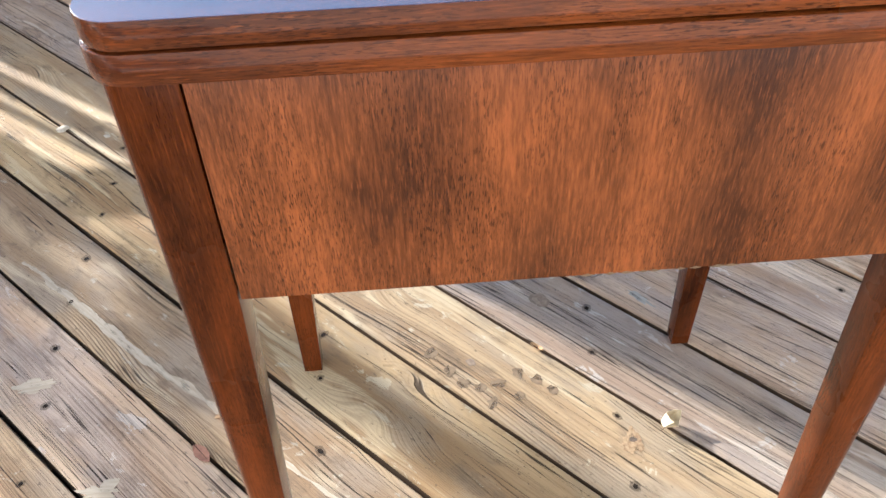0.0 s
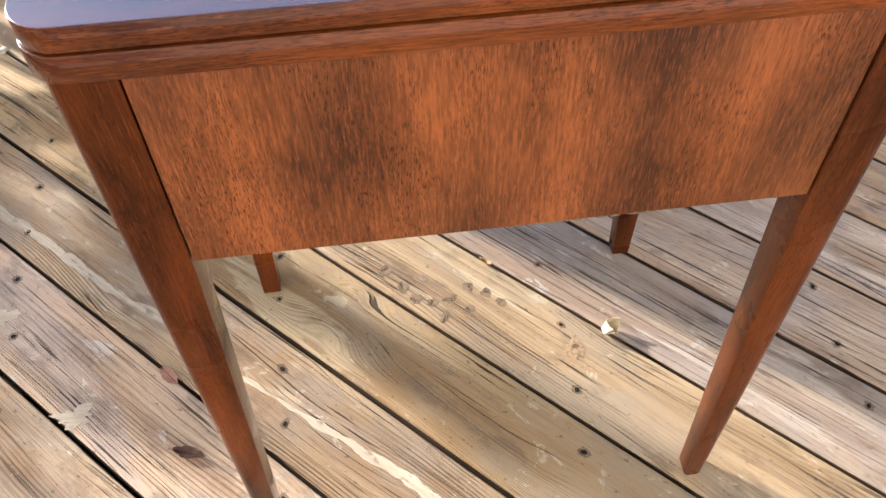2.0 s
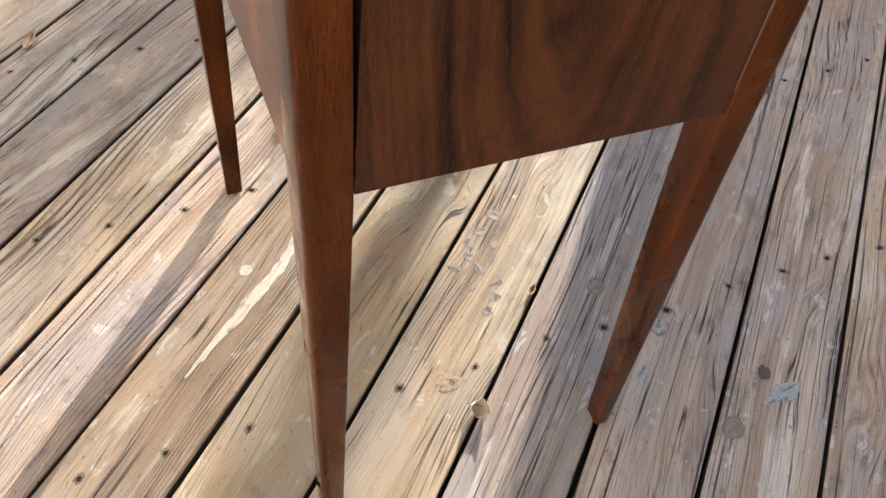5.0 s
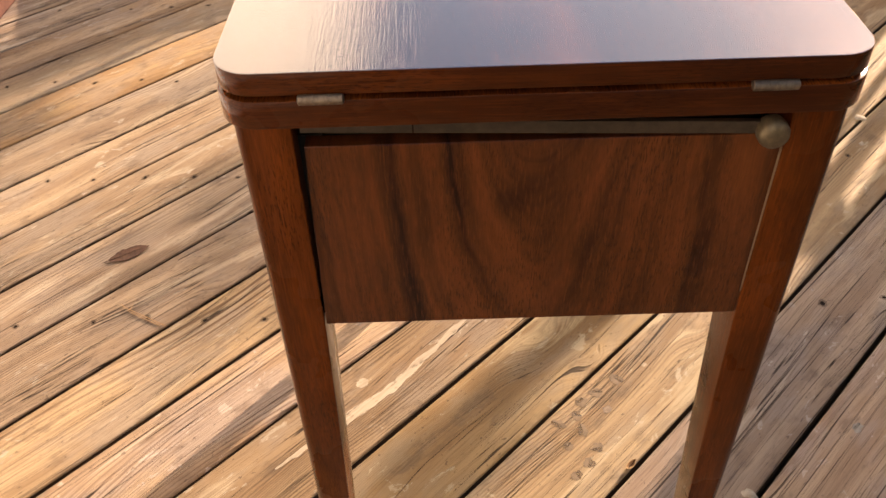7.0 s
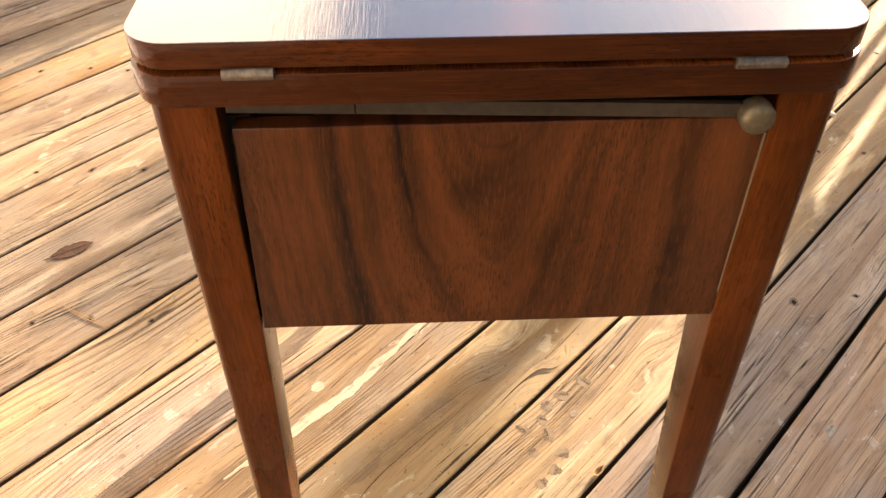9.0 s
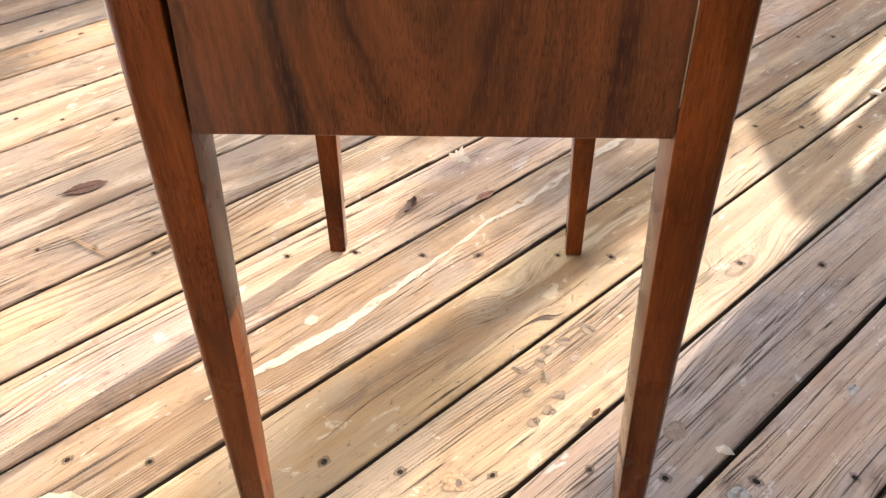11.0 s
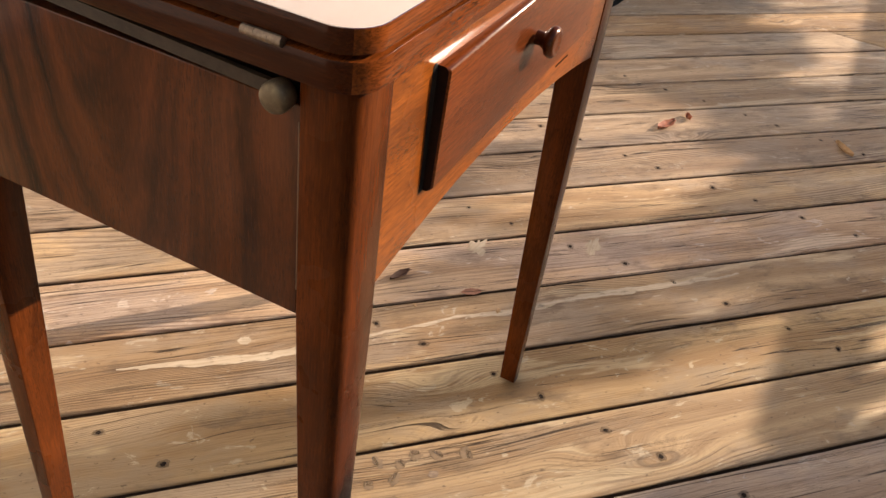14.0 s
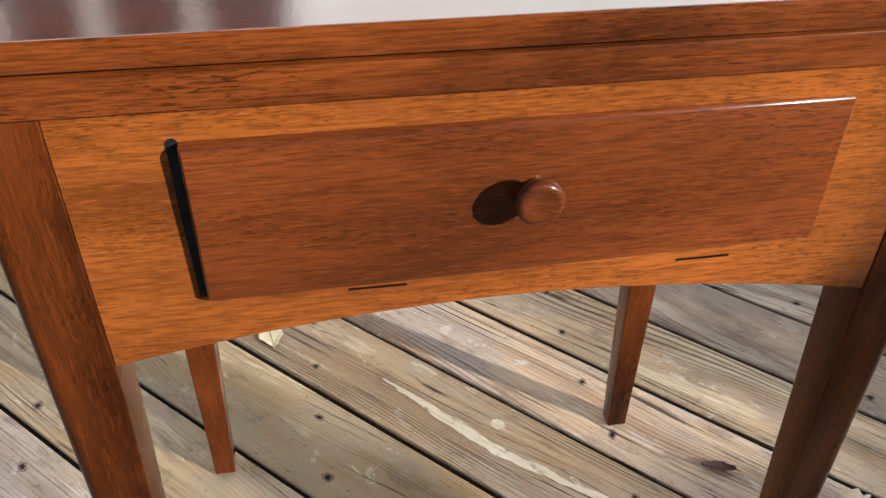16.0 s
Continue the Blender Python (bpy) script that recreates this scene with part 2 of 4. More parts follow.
    if coat_bump:       # the lacquer follows the grain a little
        n = g.node("ShaderNodeBump")
        n.inputs["Strength"].default_value, n.inputs["Distance"].default_value = 1.0, coat_bump
        g.link(streak, n.inputs["Height"])
        g.tree.links.new(n.outputs[0], g.bsdf.inputs["Coat Normal"])
    return g.finish(col, g.maths("MULTIPLY_ADD", rub, 0.22, rough - 0.11), height, bumps, 0.5, coat=coat, coat_rough=coat_rough, spec=spec, coat_ior=coat_ior)


def plain(name, a, b, scale=60.0, rough=0.6, metal=0.0, depth=0.0006, spec=0.5, stretch=(1, 1, 1), broken=0.0):
    """A surface of two close tones with fine relief."""
    g = Graph(name)
    co = g.coords()
    small = g.noise(co, tuple(scale * s for s in stretch), detail=4.0, rough=0.6)
    large = g.noise(co, tuple(scale * 0.12 * s for s in stretch), detail=2.0)
    fac = g.maths("MULTIPLY_ADD", small, 0.6, g.maths("MULTIPLY", large, 0.4))
    col = g.mix(g.step(fac, 0.35, 0.65), a, b)
    if broken:      # a mark worn through in streaks and flecks
        worn = g.maths("MULTIPLY_ADD", g.noise(co, (22, 150, 1), detail=4.0, rough=0.65), 0.6, g.maths("MULTIPLY", g.noise(co, (60, 60, 1), detail=3.0), 0.4))
        g.link(g.step(worn, broken - 0.12, broken + 0.08), g.bsdf.inputs["Alpha"])
    return g.finish(col, g.maths("MULTIPLY_ADD", small, 0.2, rough - 0.1), small, depth, 0.5, metal=metal, spec=spec)


DECK_TAN = deck_wood("weathered_tan_deck_wood", (1.03, 0.98, 0.90), 0.55, 1.15, 1.1)
DECK_GREY = deck_wood("grey_split_deck_wood", (1.13, 1.10, 1.14), 1.0, 0.75, 0.95, 0.5)
DECK_BROWN = deck_wood("brown_lined_deck_wood", (1.02, 0.94, 0.85), 0.6, 1.25, 1.1, 0.8)
DECK_PALE = deck_wood("pale_smooth_deck_wood", (1.07, 1.01, 0.86), 0.42, 0.45, 0.5, 0.6)
# grimy board sides, coloured darker still to paint shade into the gaps
DECK_EDGE = plain("grimy_shaded_sawn_board_edge", (0.060, 0.038, 0.024), (0.110, 0.072, 0.046), 90, 0.9, spec=0.15, stretch=(0.2, 1, 1))
WOOD_BACK = cabinet_wood("ribbon_mahogany_veneer", 2, (0.300, 0.088, 0.0225), (0.052, 0.0145, 0.0043), contrast=1.2, figured="ribbon", rough=0.42, coat=1.0, coat_ior=1.32, coat_rough=0.20, spec=0.06, bold=1.0, porous=0.8, fleck=0.10)
WOOD_SIDE = cabinet_wood("flame_walnut_veneer", 2, (0.160, 0.0450, 0.0125), (0.016, 0.0049, 0.0023), figured="flame", contrast=1.45, rough=0.40, coat=1.0, coat_ior=1.33, coat_rough=0.12, spec=0.05, bold=0.4, porous=0.45, fleck=0.09)
WOOD_FRONT = cabinet_wood("front_mahogany", 0, (0.390, 0.110, 0.0175), (0.088, 0.0215, 0.0048), 22.0, 1.6, coat=1.0, coat_ior=1.3, coat_rough=0.16, pitted=0.2, spec=0.06, bold=1.4, porous=0.58, stretch=0.07, fleck=0.09)
WOOD_DRAWER = cabinet_wood("drawer_mahogany", 0, (0.220, 0.053, 0.0105), (0.042, 0.0105, 0.0034), 13.0, 1.7, coat=1.0, coat_ior=1.35, coat_rough=0.16, pitted=0.2, spec=0.06, bold=1.3, porous=0.55, fleck=0.08)
# near-black colour that paints the shade on the drawer's end
DRAWER_END = plain("shade_dark_drawer_end", (0.012, 0.0052, 0.003), (0.022, 0.009, 0.005), 200, 0.55, spec=0.2)
WOOD_LEG = cabinet_wood("leg_mahogany", 2, (0.178, 0.0430, 0.0084), (0.011, 0.0029, 0.0012), 24.0, 1.6, coat=1.0, coat_ior=1.15, spec=0.05, pitted=0.2, bold=0.75, porous=0.5, fleck=0.05)
WOOD_RIM = cabinet_wood("rim_mahogany", 0, (0.255, 0.063, 0.0115), (0.044, 0.0105, 0.0032), 26.0, 1.7, rough=0.25, coat=1.0, coat_ior=1.26, spec=0.12, pitted=0.15, bold=1.5, porous=0.7, fleck=0.06)
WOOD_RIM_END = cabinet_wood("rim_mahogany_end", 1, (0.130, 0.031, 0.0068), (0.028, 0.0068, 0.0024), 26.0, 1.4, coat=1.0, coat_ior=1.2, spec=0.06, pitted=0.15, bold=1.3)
WOOD_TOP = cabinet_wood("lid_mahogany", 0, (0.190, 0.056, 0.028), (0.024, 0.0068, 0.0034), 14.0, 2.4, rough=0.20, coat=1.0, bumps=0.0005, pitted=0.0, cells=300.0, spec=1.0, coat_ior=2.3, coat_bump=0.00016)
WOOD_BARE = plain("bare_inner_wood", (0.23, 0.15, 0.085), (0.15, 0.095, 0.05), 80, 0.75, stretch=(1, 1, 0.1))
BRASS = plain("tarnished_brass", (0.24, 0.19, 0.115), (0.14, 0.11, 0.07), 220, 0.5, 0.6)
STEEL = plain("aged_hinge_steel", (0.28, 0.225, 0.175), (0.16, 0.125, 0.095), 300, 0.42, 0.8)
TAUPE = plain("worn_taupe_bar", (0.060, 0.043, 0.030), (0.035, 0.026, 0.018), 120, 0.5, 0.1, spec=0.25)
DARK = plain("dark_inner_parts_and_shade", (0.010, 0.010, 0.010), (0.024, 0.024, 0.022), 60, 0.6, spec=0.2)
CRACK = plain("dark_cracks_and_gap_shade", (0.010, 0.0045, 0.003), (0.02, 0.009, 0.005), 300, 0.9, spec=0.05)
SCREW = plain("rusty_screw", (0.016, 0.012, 0.010), (0.045, 0.031, 0.022), 300, 0.8, spec=0.1)
SIDING = plain("white_painted_siding", (0.86, 0.85, 0.83), (0.80, 0.79, 0.77), 30, 0.55)
RED_BASE = plain("red_brown_base_board", (0.20, 0.075, 0.05), (0.13, 0.05, 0.035), 50, 0.7)
SOIL = plain("shaded_soil", (0.05, 0.038, 0.027), (0.085, 0.066, 0.046), 14, 0.95, depth=0.01)
RAIL = plain("rail_timber", (0.26, 0.18, 0.11), (0.17, 0.12, 0.075), 40, 0.75)
LEAF_PALE = plain("dry_yellow_leaf", (0.70, 0.59, 0.40), (0.58, 0.46, 0.28), 140, 0.6, spec=0.3)
LEAF_BROWN = plain("dry_brown_leaf", (0.12, 0.062, 0.04), (0.065, 0.034, 0.024), 140, 0.7, spec=0.3)
LEAF_RED = plain("dry_red_leaf", (0.36, 0.12, 0.06), (0.22, 0.07, 0.04), 140, 0.65, spec=0.3)
LEAF_ROSE = plain("dry_rose_leaf", (0.40, 0.20, 0.13), (0.27, 0.13, 0.085), 140, 0.65, spec=0.3)
LEAF_TAN = plain("dry_tan_leaf", (0.52, 0.34, 0.18), (0.38, 0.23, 0.12), 140, 0.65, spec=0.3)
CHIP = plain("pale_bark_chip", (0.60, 0.53, 0.42), (0.42, 0.35, 0.26), 160, 0.8)
RUBBER = plain("black_tyre_plastic", (0.009, 0.012, 0.016), (0.016, 0.020, 0.025), 120, 0.6, spec=0.25)
WHITE_PLASTIC = plain("white_wheel_plastic", (0.70, 0.70, 0.68), (0.58, 0.58, 0.56), 120, 0.45)
ENAMEL = plain("pale_grey_enamel", (0.52, 0.53, 0.50), (0.40, 0.41, 0.38), 60, 0.4)
GREEN = plain("green_grey_enamel", (0.12, 0.17, 0.13), (0.09, 0.13, 0.10), 60, 0.4)
ROOM_DARK = plain("dark_unlit_room", (0.055, 0.04, 0.035), (0.035, 0.026, 0.022), 60, 0.9)
glass = Graph("window_glass")
glass.bsdf.inputs["Transmission Weight"].default_value, glass.bsdf.inputs["Roughness"].default_value = 1.0, 0.02
GLASS = glass.mat
FOLIAGE = plain("green_foliage", (0.07, 0.11, 0.03), (0.11, 0.12, 0.035), 20, 0.6)
BARK = plain("tree_bark", (0.13, 0.10, 0.075), (0.075, 0.055, 0.04), 25, 0.9, depth=0.01, stretch=(1, 1, 0.2))


# ---- mesh helpers ----
def part(name, bm, material, parent=None, label="", smooth=0.0):
    """Links a bmesh as one mesh object, under a thing or a part where one is given."""
    mesh = bpy.data.meshes.new(name)
    bmesh.ops.recalc_face_normals(bm, faces=bm.faces[:])
    bm.to_mesh(mesh)
    bm.free()
    for m in material if isinstance(material, (list, tuple)) else (material,):
        mesh.materials.append(m)
    if smooth:
        mesh.shade_smooth()
        mesh.set_sharp_from_angle(angle=radians(smooth))
    ob = new(name, mesh)
    if parent is not None:
        ob.parent = parent
    if label:
        ob["label"] = label
    return ob


def box(bm, x0, x1, y0, y1, z0, z1, bevel=0.0, segments=2):
    made = bmesh.ops.create_cube(bm, size=1, matrix=Matrix.LocRotScale(((x0 + x1) / 2, (y0 + y1) / 2, (z0 + z1) / 2), None, (x1 - x0, y1 - y0, z1 - z0)))
    if bevel:
        edges = list({e for v in made["verts"] for e in v.link_edges})
        bmesh.ops.bevel(bm, geom=edges, offset=bevel, segments=segments, affect="EDGES", profile=0.5)
    return bm


def loft(bm, rings, closed=True):
    """Skins rings of points, capped at both ends."""
    loops = [[bm.verts.new(p) for p in ring] for ring in rings]
    n = len(loops[0])
    for a, b in zip(loops, loops[1:]):
        for i in range(n):
            bm.faces.new((a[i], a[(i + 1) % n], b[(i + 1) % n], b[i]))
    if closed:
        bm.faces.new(loops[0][::-1])
        bm.faces.new(loops[-1])
    return bm


def rounded(hx, hy, radius, steps=7, cx=0.0, cy=0.0):
    """A rounded rectangle in plan, counterclockwise."""
    out = []
    for sx, sy, start in ((1, 1, 0), (-1, 1, 90), (-1, -1, 180), (1, -1, 270)):
        for i in range(steps + 1):
            a = radians(start + 90 * i / steps)
            out.append((cx + sx * (hx - radius) + radius * math.cos(a), cy + sy * (hy - radius) + radius * math.sin(a)))
    return out


def slab(bm, hx, hy, z0, z1, radius, edge, steps=7):
    """A rounded plate with softened upper and lower edges."""
    levels = [(z0, edge), (z0 + edge * 0.3, edge * 0.3), (z0 + edge, 0), (z1 - edge, 0), (z1 - edge * 0.3, edge * 0.3), (z1, edge)]
    return loft(bm, [[(x, y, z) for x, y in rounded(hx - i, hy - i, radius - i, steps)] for z, i in levels])


def lathe(bm, profile, m, steps=24, closed=True):
    """Turns (radius, height) pairs round the z axis of the pose m."""
    return loft(bm, [[m @ Vector((r * math.cos(2 * math.pi * i / steps), r * math.sin(2 * math.pi * i / steps), h)) for i in range(steps)] for r, h in profile], closed)


def thing(name, label, category, at=(0, 0, 0), turn=0.0, group="", kind=""):
    ob = new(name)
    ob.empty_display_size = 0.05
    ob.matrix_basis = pose(*at, 0, 0, turn)
    return tagged(ob, label, category, group, kind)


# ---- ground, deck frame, house wall ----
GAP0, PITCH = -0.113, 0.145          # first gap between boards and their spacing, across the boards
X0, X1, Y0, Y1 = -5.0, 3.0, -1.27, 2.36
JOISTS = [0.145 + 0.4 * k for k in range(-12, 8)]

bm = bmesh.new()
bmesh.ops.create_grid(bm, x_segments=40, y_segments=40, size=300)
ground = tagged(part("ground", bm, SOIL), "bare dark soil below and round the deck", "ground", kind="structure")
ground.location.z = -0.55

for x in JOISTS:
    bm = box(bmesh.new(), x - 0.02, x + 0.02, Y0, Y1, -0.19, -0.0405, 0.002, 1)
    tagged(part("deck_joist", bm, RAIL), "brown timber joist under the deck boards", "joist", "deck joists", "structure")

WIN = (0.14, 1.00, 0.95, 2.05)        # the window's opening in the house wall: x, x, z, z
bm = bmesh.new()
for x0, x1, z0, z1 in ((-14.0, WIN[0], -0.55, 6.0), (WIN[1], 6.0, -0.55, 6.0), (WIN[0], WIN[1], -0.55, WIN[2]), (WIN[0], WIN[1], WIN[3], 6.0)):
    box(bm, x0, x1, Y0 - 0.17, Y0 - 0.02, z0, z1)
wall = tagged(part("wall_house", bm, SIDING), "white painted house wall beside the deck", "wall", kind="structure")
for k in range(45):
    z = 0.035 + 0.13 * k
    spans = [(-14.0, 6.0)] if z + 0.128 < WIN[2] - 0.07 or z > WIN[3] + 0.07 else [(-14.0, WIN[0] - 0.07), (WIN[1] + 0.07, 6.0)]
    for xa, xb in spans:
        bm = loft(bmesh.new(), [[(x, Y0 - 0.0195, z), (x, Y0 - 0.006, z), (x, Y0 - 0.004, z + 0.006), (x, Y0 - 0.015, z + 0.128), (x, Y0 - 0.0195, z + 0.128)] for x in (xa, xb)])
        part("siding_board", bm, SIDING, wall)
window = thing("window_1", "white-framed house window with dark panes", "window", kind="structure")
for x0, x1, z0, z1 in ((WIN[0] - 0.07, WIN[0] + 0.01, WIN[2] - 0.07, WIN[3] + 0.07), (WIN[1] - 0.01, WIN[1] + 0.07, WIN[2] - 0.07, WIN[3] + 0.07), (WIN[0] + 0.01, WIN[1] - 0.01, WIN[3] - 0.01, WIN[3] + 0.07), (WIN[0] + 0.01, WIN[1] - 0.01, WIN[2] - 0.07, WIN[2] + 0.01)):
    part("window_frame", box(bmesh.new(), x0, x1, Y0 - 0.06, Y0 + 0.006, z0, z1, 0.003, 1), SIDING, window)
for x in (0.355, 0.57, 0.785):
    part("mullion", box(bmesh.new(), x - 0.011, x + 0.011, Y0 - 0.05, Y0 - 0.02, WIN[2] + 0.01, WIN[3] - 0.01, 0.002, 1), SIDING, window)
part("pane", box(bmesh.new(), WIN[0] + 0.005, WIN[1] - 0.005, Y0 - 0.044, Y0 - 0.039, WIN[2] + 0.005, WIN[3] - 0.005), GLASS, window)
# dark folded sheet put behind the pane in place of an unlit room
bm = loft(bmesh.new(), [[(x, Y0 - 0.13 + 0.02 * math.sin(x * 55), z) for x in [WIN[0] - 0.05 + 0.012 * i for i in range(80)]] + [(WIN[1] + 0.05, Y0 - 0.165, z), (WIN[0] - 0.05, Y0 - 0.165, z)] for z in (WIN[2] - 0.05, WIN[3] + 0.05)])
tagged(part("curtain", bm, ROOM_DARK, smooth=60), "dark brown folded sheet standing in for the unlit room", "curtain", kind="structure")
bm = box(bmesh.new(), -14.0, 6.0, Y0 - 0.021, Y0 - 0.001, -0.1, 0.034, 0.003, 1)
tagged(part("baseboard", bm, RED_BASE), "red-brown base board at the foot of the house wall", "baseboard", kind="structure")


# ---- the sewing cabinet ----
A, B, WX, WY = 0.283, 0.195, 0.0435, 0.0375        # half length, half depth, leg widths
RIM0, RIM1, LID0, LID1 = 0.7228, 0.7425, 0.7436, 0.7612
table = thing("sewing_table", "reddish-brown mahogany sewing table with tapered legs on the deck", "sewing table")


def leg_ring(sx, sy, size, z, corner=0.010, soft=0.0012):
    """A square section whose outer corner stays in one upright line."""
    wx, wy = size
    cx, cy = sx * (A - wx / 2), sy * (B - wy / 2)
    out = []
    for qx, qy, start in ((1, 1, 0), (-1, 1, 90), (-1, -1, 180), (1, -1, 270)):
        r = corner if (qx, qy) == (sx, sy) else soft
        for i in range(6):
            a = radians(start + 18 * i)
            out.append((cx + qx * (wx / 2 - r) + r * math.cos(a), cy + qy * (wy / 2 - r) + r * math.sin(a), z))
    return out


for sx in (-1, 1):
    for sy in (-1, 1):
        bm = loft(bmesh.new(), [leg_ring(sx, sy, s, z) for s, z in (((0.0225, 0.021), 0.0), ((0.0255, 0.024), 0.003), ((WX, WY), 0.53), ((WX, WY), RIM0 - 0.0005))])
        part("leg", bm, WOOD_LEG, table, smooth=40)

bm = box(bmesh.new(), -(A - WX) + 0.0012, A - WX - 0.0016, -B + 0.0012, -B + 0.014, 0.543, RIM0 - 0.001, 0.0006, 1)
part("back_panel", bm, WOOD_BACK, table, "ribbon-striped mahogany veneer panel")
dice = random.Random(17)
for k in range(9):
    x, w = 0.005 + 0.013 * k + dice.uniform(-0.004, 0.004), dice.uniform(0.003, 0.007)
    bm = loft(bmesh.new(), [[(x - w * r, y, 0.5432), (x, y, 0.5428 + h * r), (x + w * r, y, 0.5432), (x, y, 0.5422)] for y, r, h in ((-B + 0.0016, 1.0, 0.0022), (-B + 0.0009, 0.85, 0.0018))])
    part("veneer_chip", bm, WOOD_BARE, table, "pale chipped edge of the veneer")
bm = bmesh.new()
loft(bm, [[(x, -(B - WY) + gap, z), (x, B - WY - 0.0012, z)] + [(A - 0.016, B - WY - 0.0012, z), (A - 0.016, -(B - WY) + gap, z)] for x, z, gap in ((A - 0.0022, 0.5390, 0.0010), (A - 0.0015, 0.5396, 0.0010), (A - 0.0030, 0.7015, 0.0058), (A - 0.0036, 0.7022, 0.0058))])
part("end_panel", bm, WOOD_SIDE, table, "dark panel with flame-like grain")
# added dark strip that stops light showing through the panel's gap
part("light_stop_strip", box(bmesh.new(), A - 0.030, A - 0.0165, -(B - WY) - 0.006, -(B - WY) + 0.014, 0.541, 0.7025), DARK, table)
bm = box(bmesh.new(), A - 0.004, A - 0.0010, B - WY - 0.0010, B - WY - 0.0004, 0.562, 0.692)
part("veneer_edge", bm, WOOD_BARE, table, "pale chipped edge of the veneer")
bm = box(bmesh.new(), -A + 0.0065, -A + 0.020, -(B - WY) + 0.0015, B - WY - 0.0015, 0.539, RIM0 - 0.001, 0.0008, 1)
part("end_panel", bm, WOOD_SIDE, table)

# front panel with a shallow arch along its lower edge
bm = bmesh.new()
n = 28
xs = [-(A - WX) + 0.0005 + (2 * (A - WX) - 0.001) * i / n for i in range(n + 1)]
low = [0.555 + 0.025 * (1 - (x / (A - WX)) ** 2) for x in xs]
loft(bm, [[(x, B - 0.014, z), (x, B - 0.0025, z), (x, B - 0.001, z + 0.0015), (x, B - 0.001, RIM0 - 0.001), (x, B - 0.014, RIM0 - 0.001)] for x, z in zip(xs, low)])
part("front_panel", bm, WOOD_FRONT, table, "orange-brown front panel with arched lower edge", smooth=30)

# drawer front: its one end stands further out of the panel than the other
bm = bmesh.new()
D0, D1, E0, E1 = -0.187, 0.178, 0.6030, 0.7025


def drawer_y(x, z):
    k = (x - D0) / (D1 - D0)
    return B - 0.001 + 0.0015 + 0.0085 * k * (0.75 + 0.25 * (z - E0) / (E1 - E0))


rings = []
for x, i in ((D0, 0.0012), (D0 + 0.0012, 0.0), (D1 - 0.0015, 0.0), (D1, 0.0015)):
    ring = [(x, B - 0.004, E0), (x, drawer_y(x, E0) - 0.003 - i, E0), (x, drawer_y(x, E0) - i, E0 + 0.004)]
    ring += [(x, drawer_y(x, E1) - i, E1 - 0.003), (x, drawer_y(x, E1) - 0.0012 - i, E1 - 0.0009), (x, drawer_y(x, E1) - 0.003 - i, E1), (x, B - 0.004, E1)]
    rings.append(ring)
loft(bm, rings)
bm.faces.ensure_lookup_table()
# end face gets the painted shade colour
bm.faces[-1].material_index = 1
drawer = part("drawer_front", bm, [WOOD_DRAWER, DRAWER_END], table, "darker brown drawer front with a rounded upper edge", smooth=35)
# flat dark strip painted where the drawer's end throws its shadow
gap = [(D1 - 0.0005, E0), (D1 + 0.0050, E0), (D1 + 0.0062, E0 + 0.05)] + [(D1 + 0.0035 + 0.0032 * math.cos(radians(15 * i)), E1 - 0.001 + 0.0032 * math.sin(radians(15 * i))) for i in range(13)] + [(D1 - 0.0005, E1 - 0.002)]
part("drawer_shadow", loft(bmesh.new(), [[(x, y, z) for x, z in gap] for y in (B - 0.0030, B - 0.0006)]), DARK, table, "dark strip painted as the shadow of the drawer's end")
turned = Matrix.Translation((-0.004, B + 0.004, 0.662)) @ Matrix.Rotation(radians(-90), 4, "X")
bm = lathe(bmesh.new(), [(0.0065, 0.0), (0.0062, 0.006), (0.0085, 0.0095), (0.0125, 0.012), (0.0138, 0.0145), (0.0136, 0.0175), (0.012, 0.0195), (0.009, 0.0198), (0.007, 0.0188), (0.003, 0.0186)], turned, 28)
part("knob", bm, WOOD_DRAWER, drawer, "round turned wooden knob with a dished face", smooth=50)
for x, z, w in ((-0.118, 0.5965, 0.017), (0.083, 0.598, 0.017)):
    bm = box(bmesh.new(), x - w, x + w, B - 0.003, B - 0.0004, z - 0.0007, z + 0.0007)
    part("crack", bm, CRACK, table)

# rim and lid
bm = slab(bmesh.new(), A + 0.0072, B + 0.0072, RIM0, RIM1, 0.026, 0.0011)
bm.normal_update()
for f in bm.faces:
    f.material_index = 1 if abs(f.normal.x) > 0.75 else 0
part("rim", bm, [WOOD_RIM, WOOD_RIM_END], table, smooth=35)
bm = slab(bmesh.new(), A + 0.0062, B + 0.0062, LID0, LID1, 0.026, 0.0008)
for v in bm.verts:      # the lid gapes a little towards its hinges
    if v.co.z < 0.752:
        v.co.z += 0.0020 * (v.co.x + A) / (2 * A)
bm.normal_update()
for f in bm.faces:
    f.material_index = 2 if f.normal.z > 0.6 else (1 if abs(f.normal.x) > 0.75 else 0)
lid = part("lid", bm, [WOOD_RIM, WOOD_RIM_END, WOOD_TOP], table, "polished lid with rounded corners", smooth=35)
for f in lid.data.polygons:
    f.use_smooth = abs(f.normal.z) < 0.98

# dark slab added to keep light out of the gap under the lid
part("lid_light_stop", slab(bmesh.new(), A - 0.004, B - 0.002, RIM1 + 0.0002, LID0 - 0.0001, 0.022, 0.0002), CRACK, table)
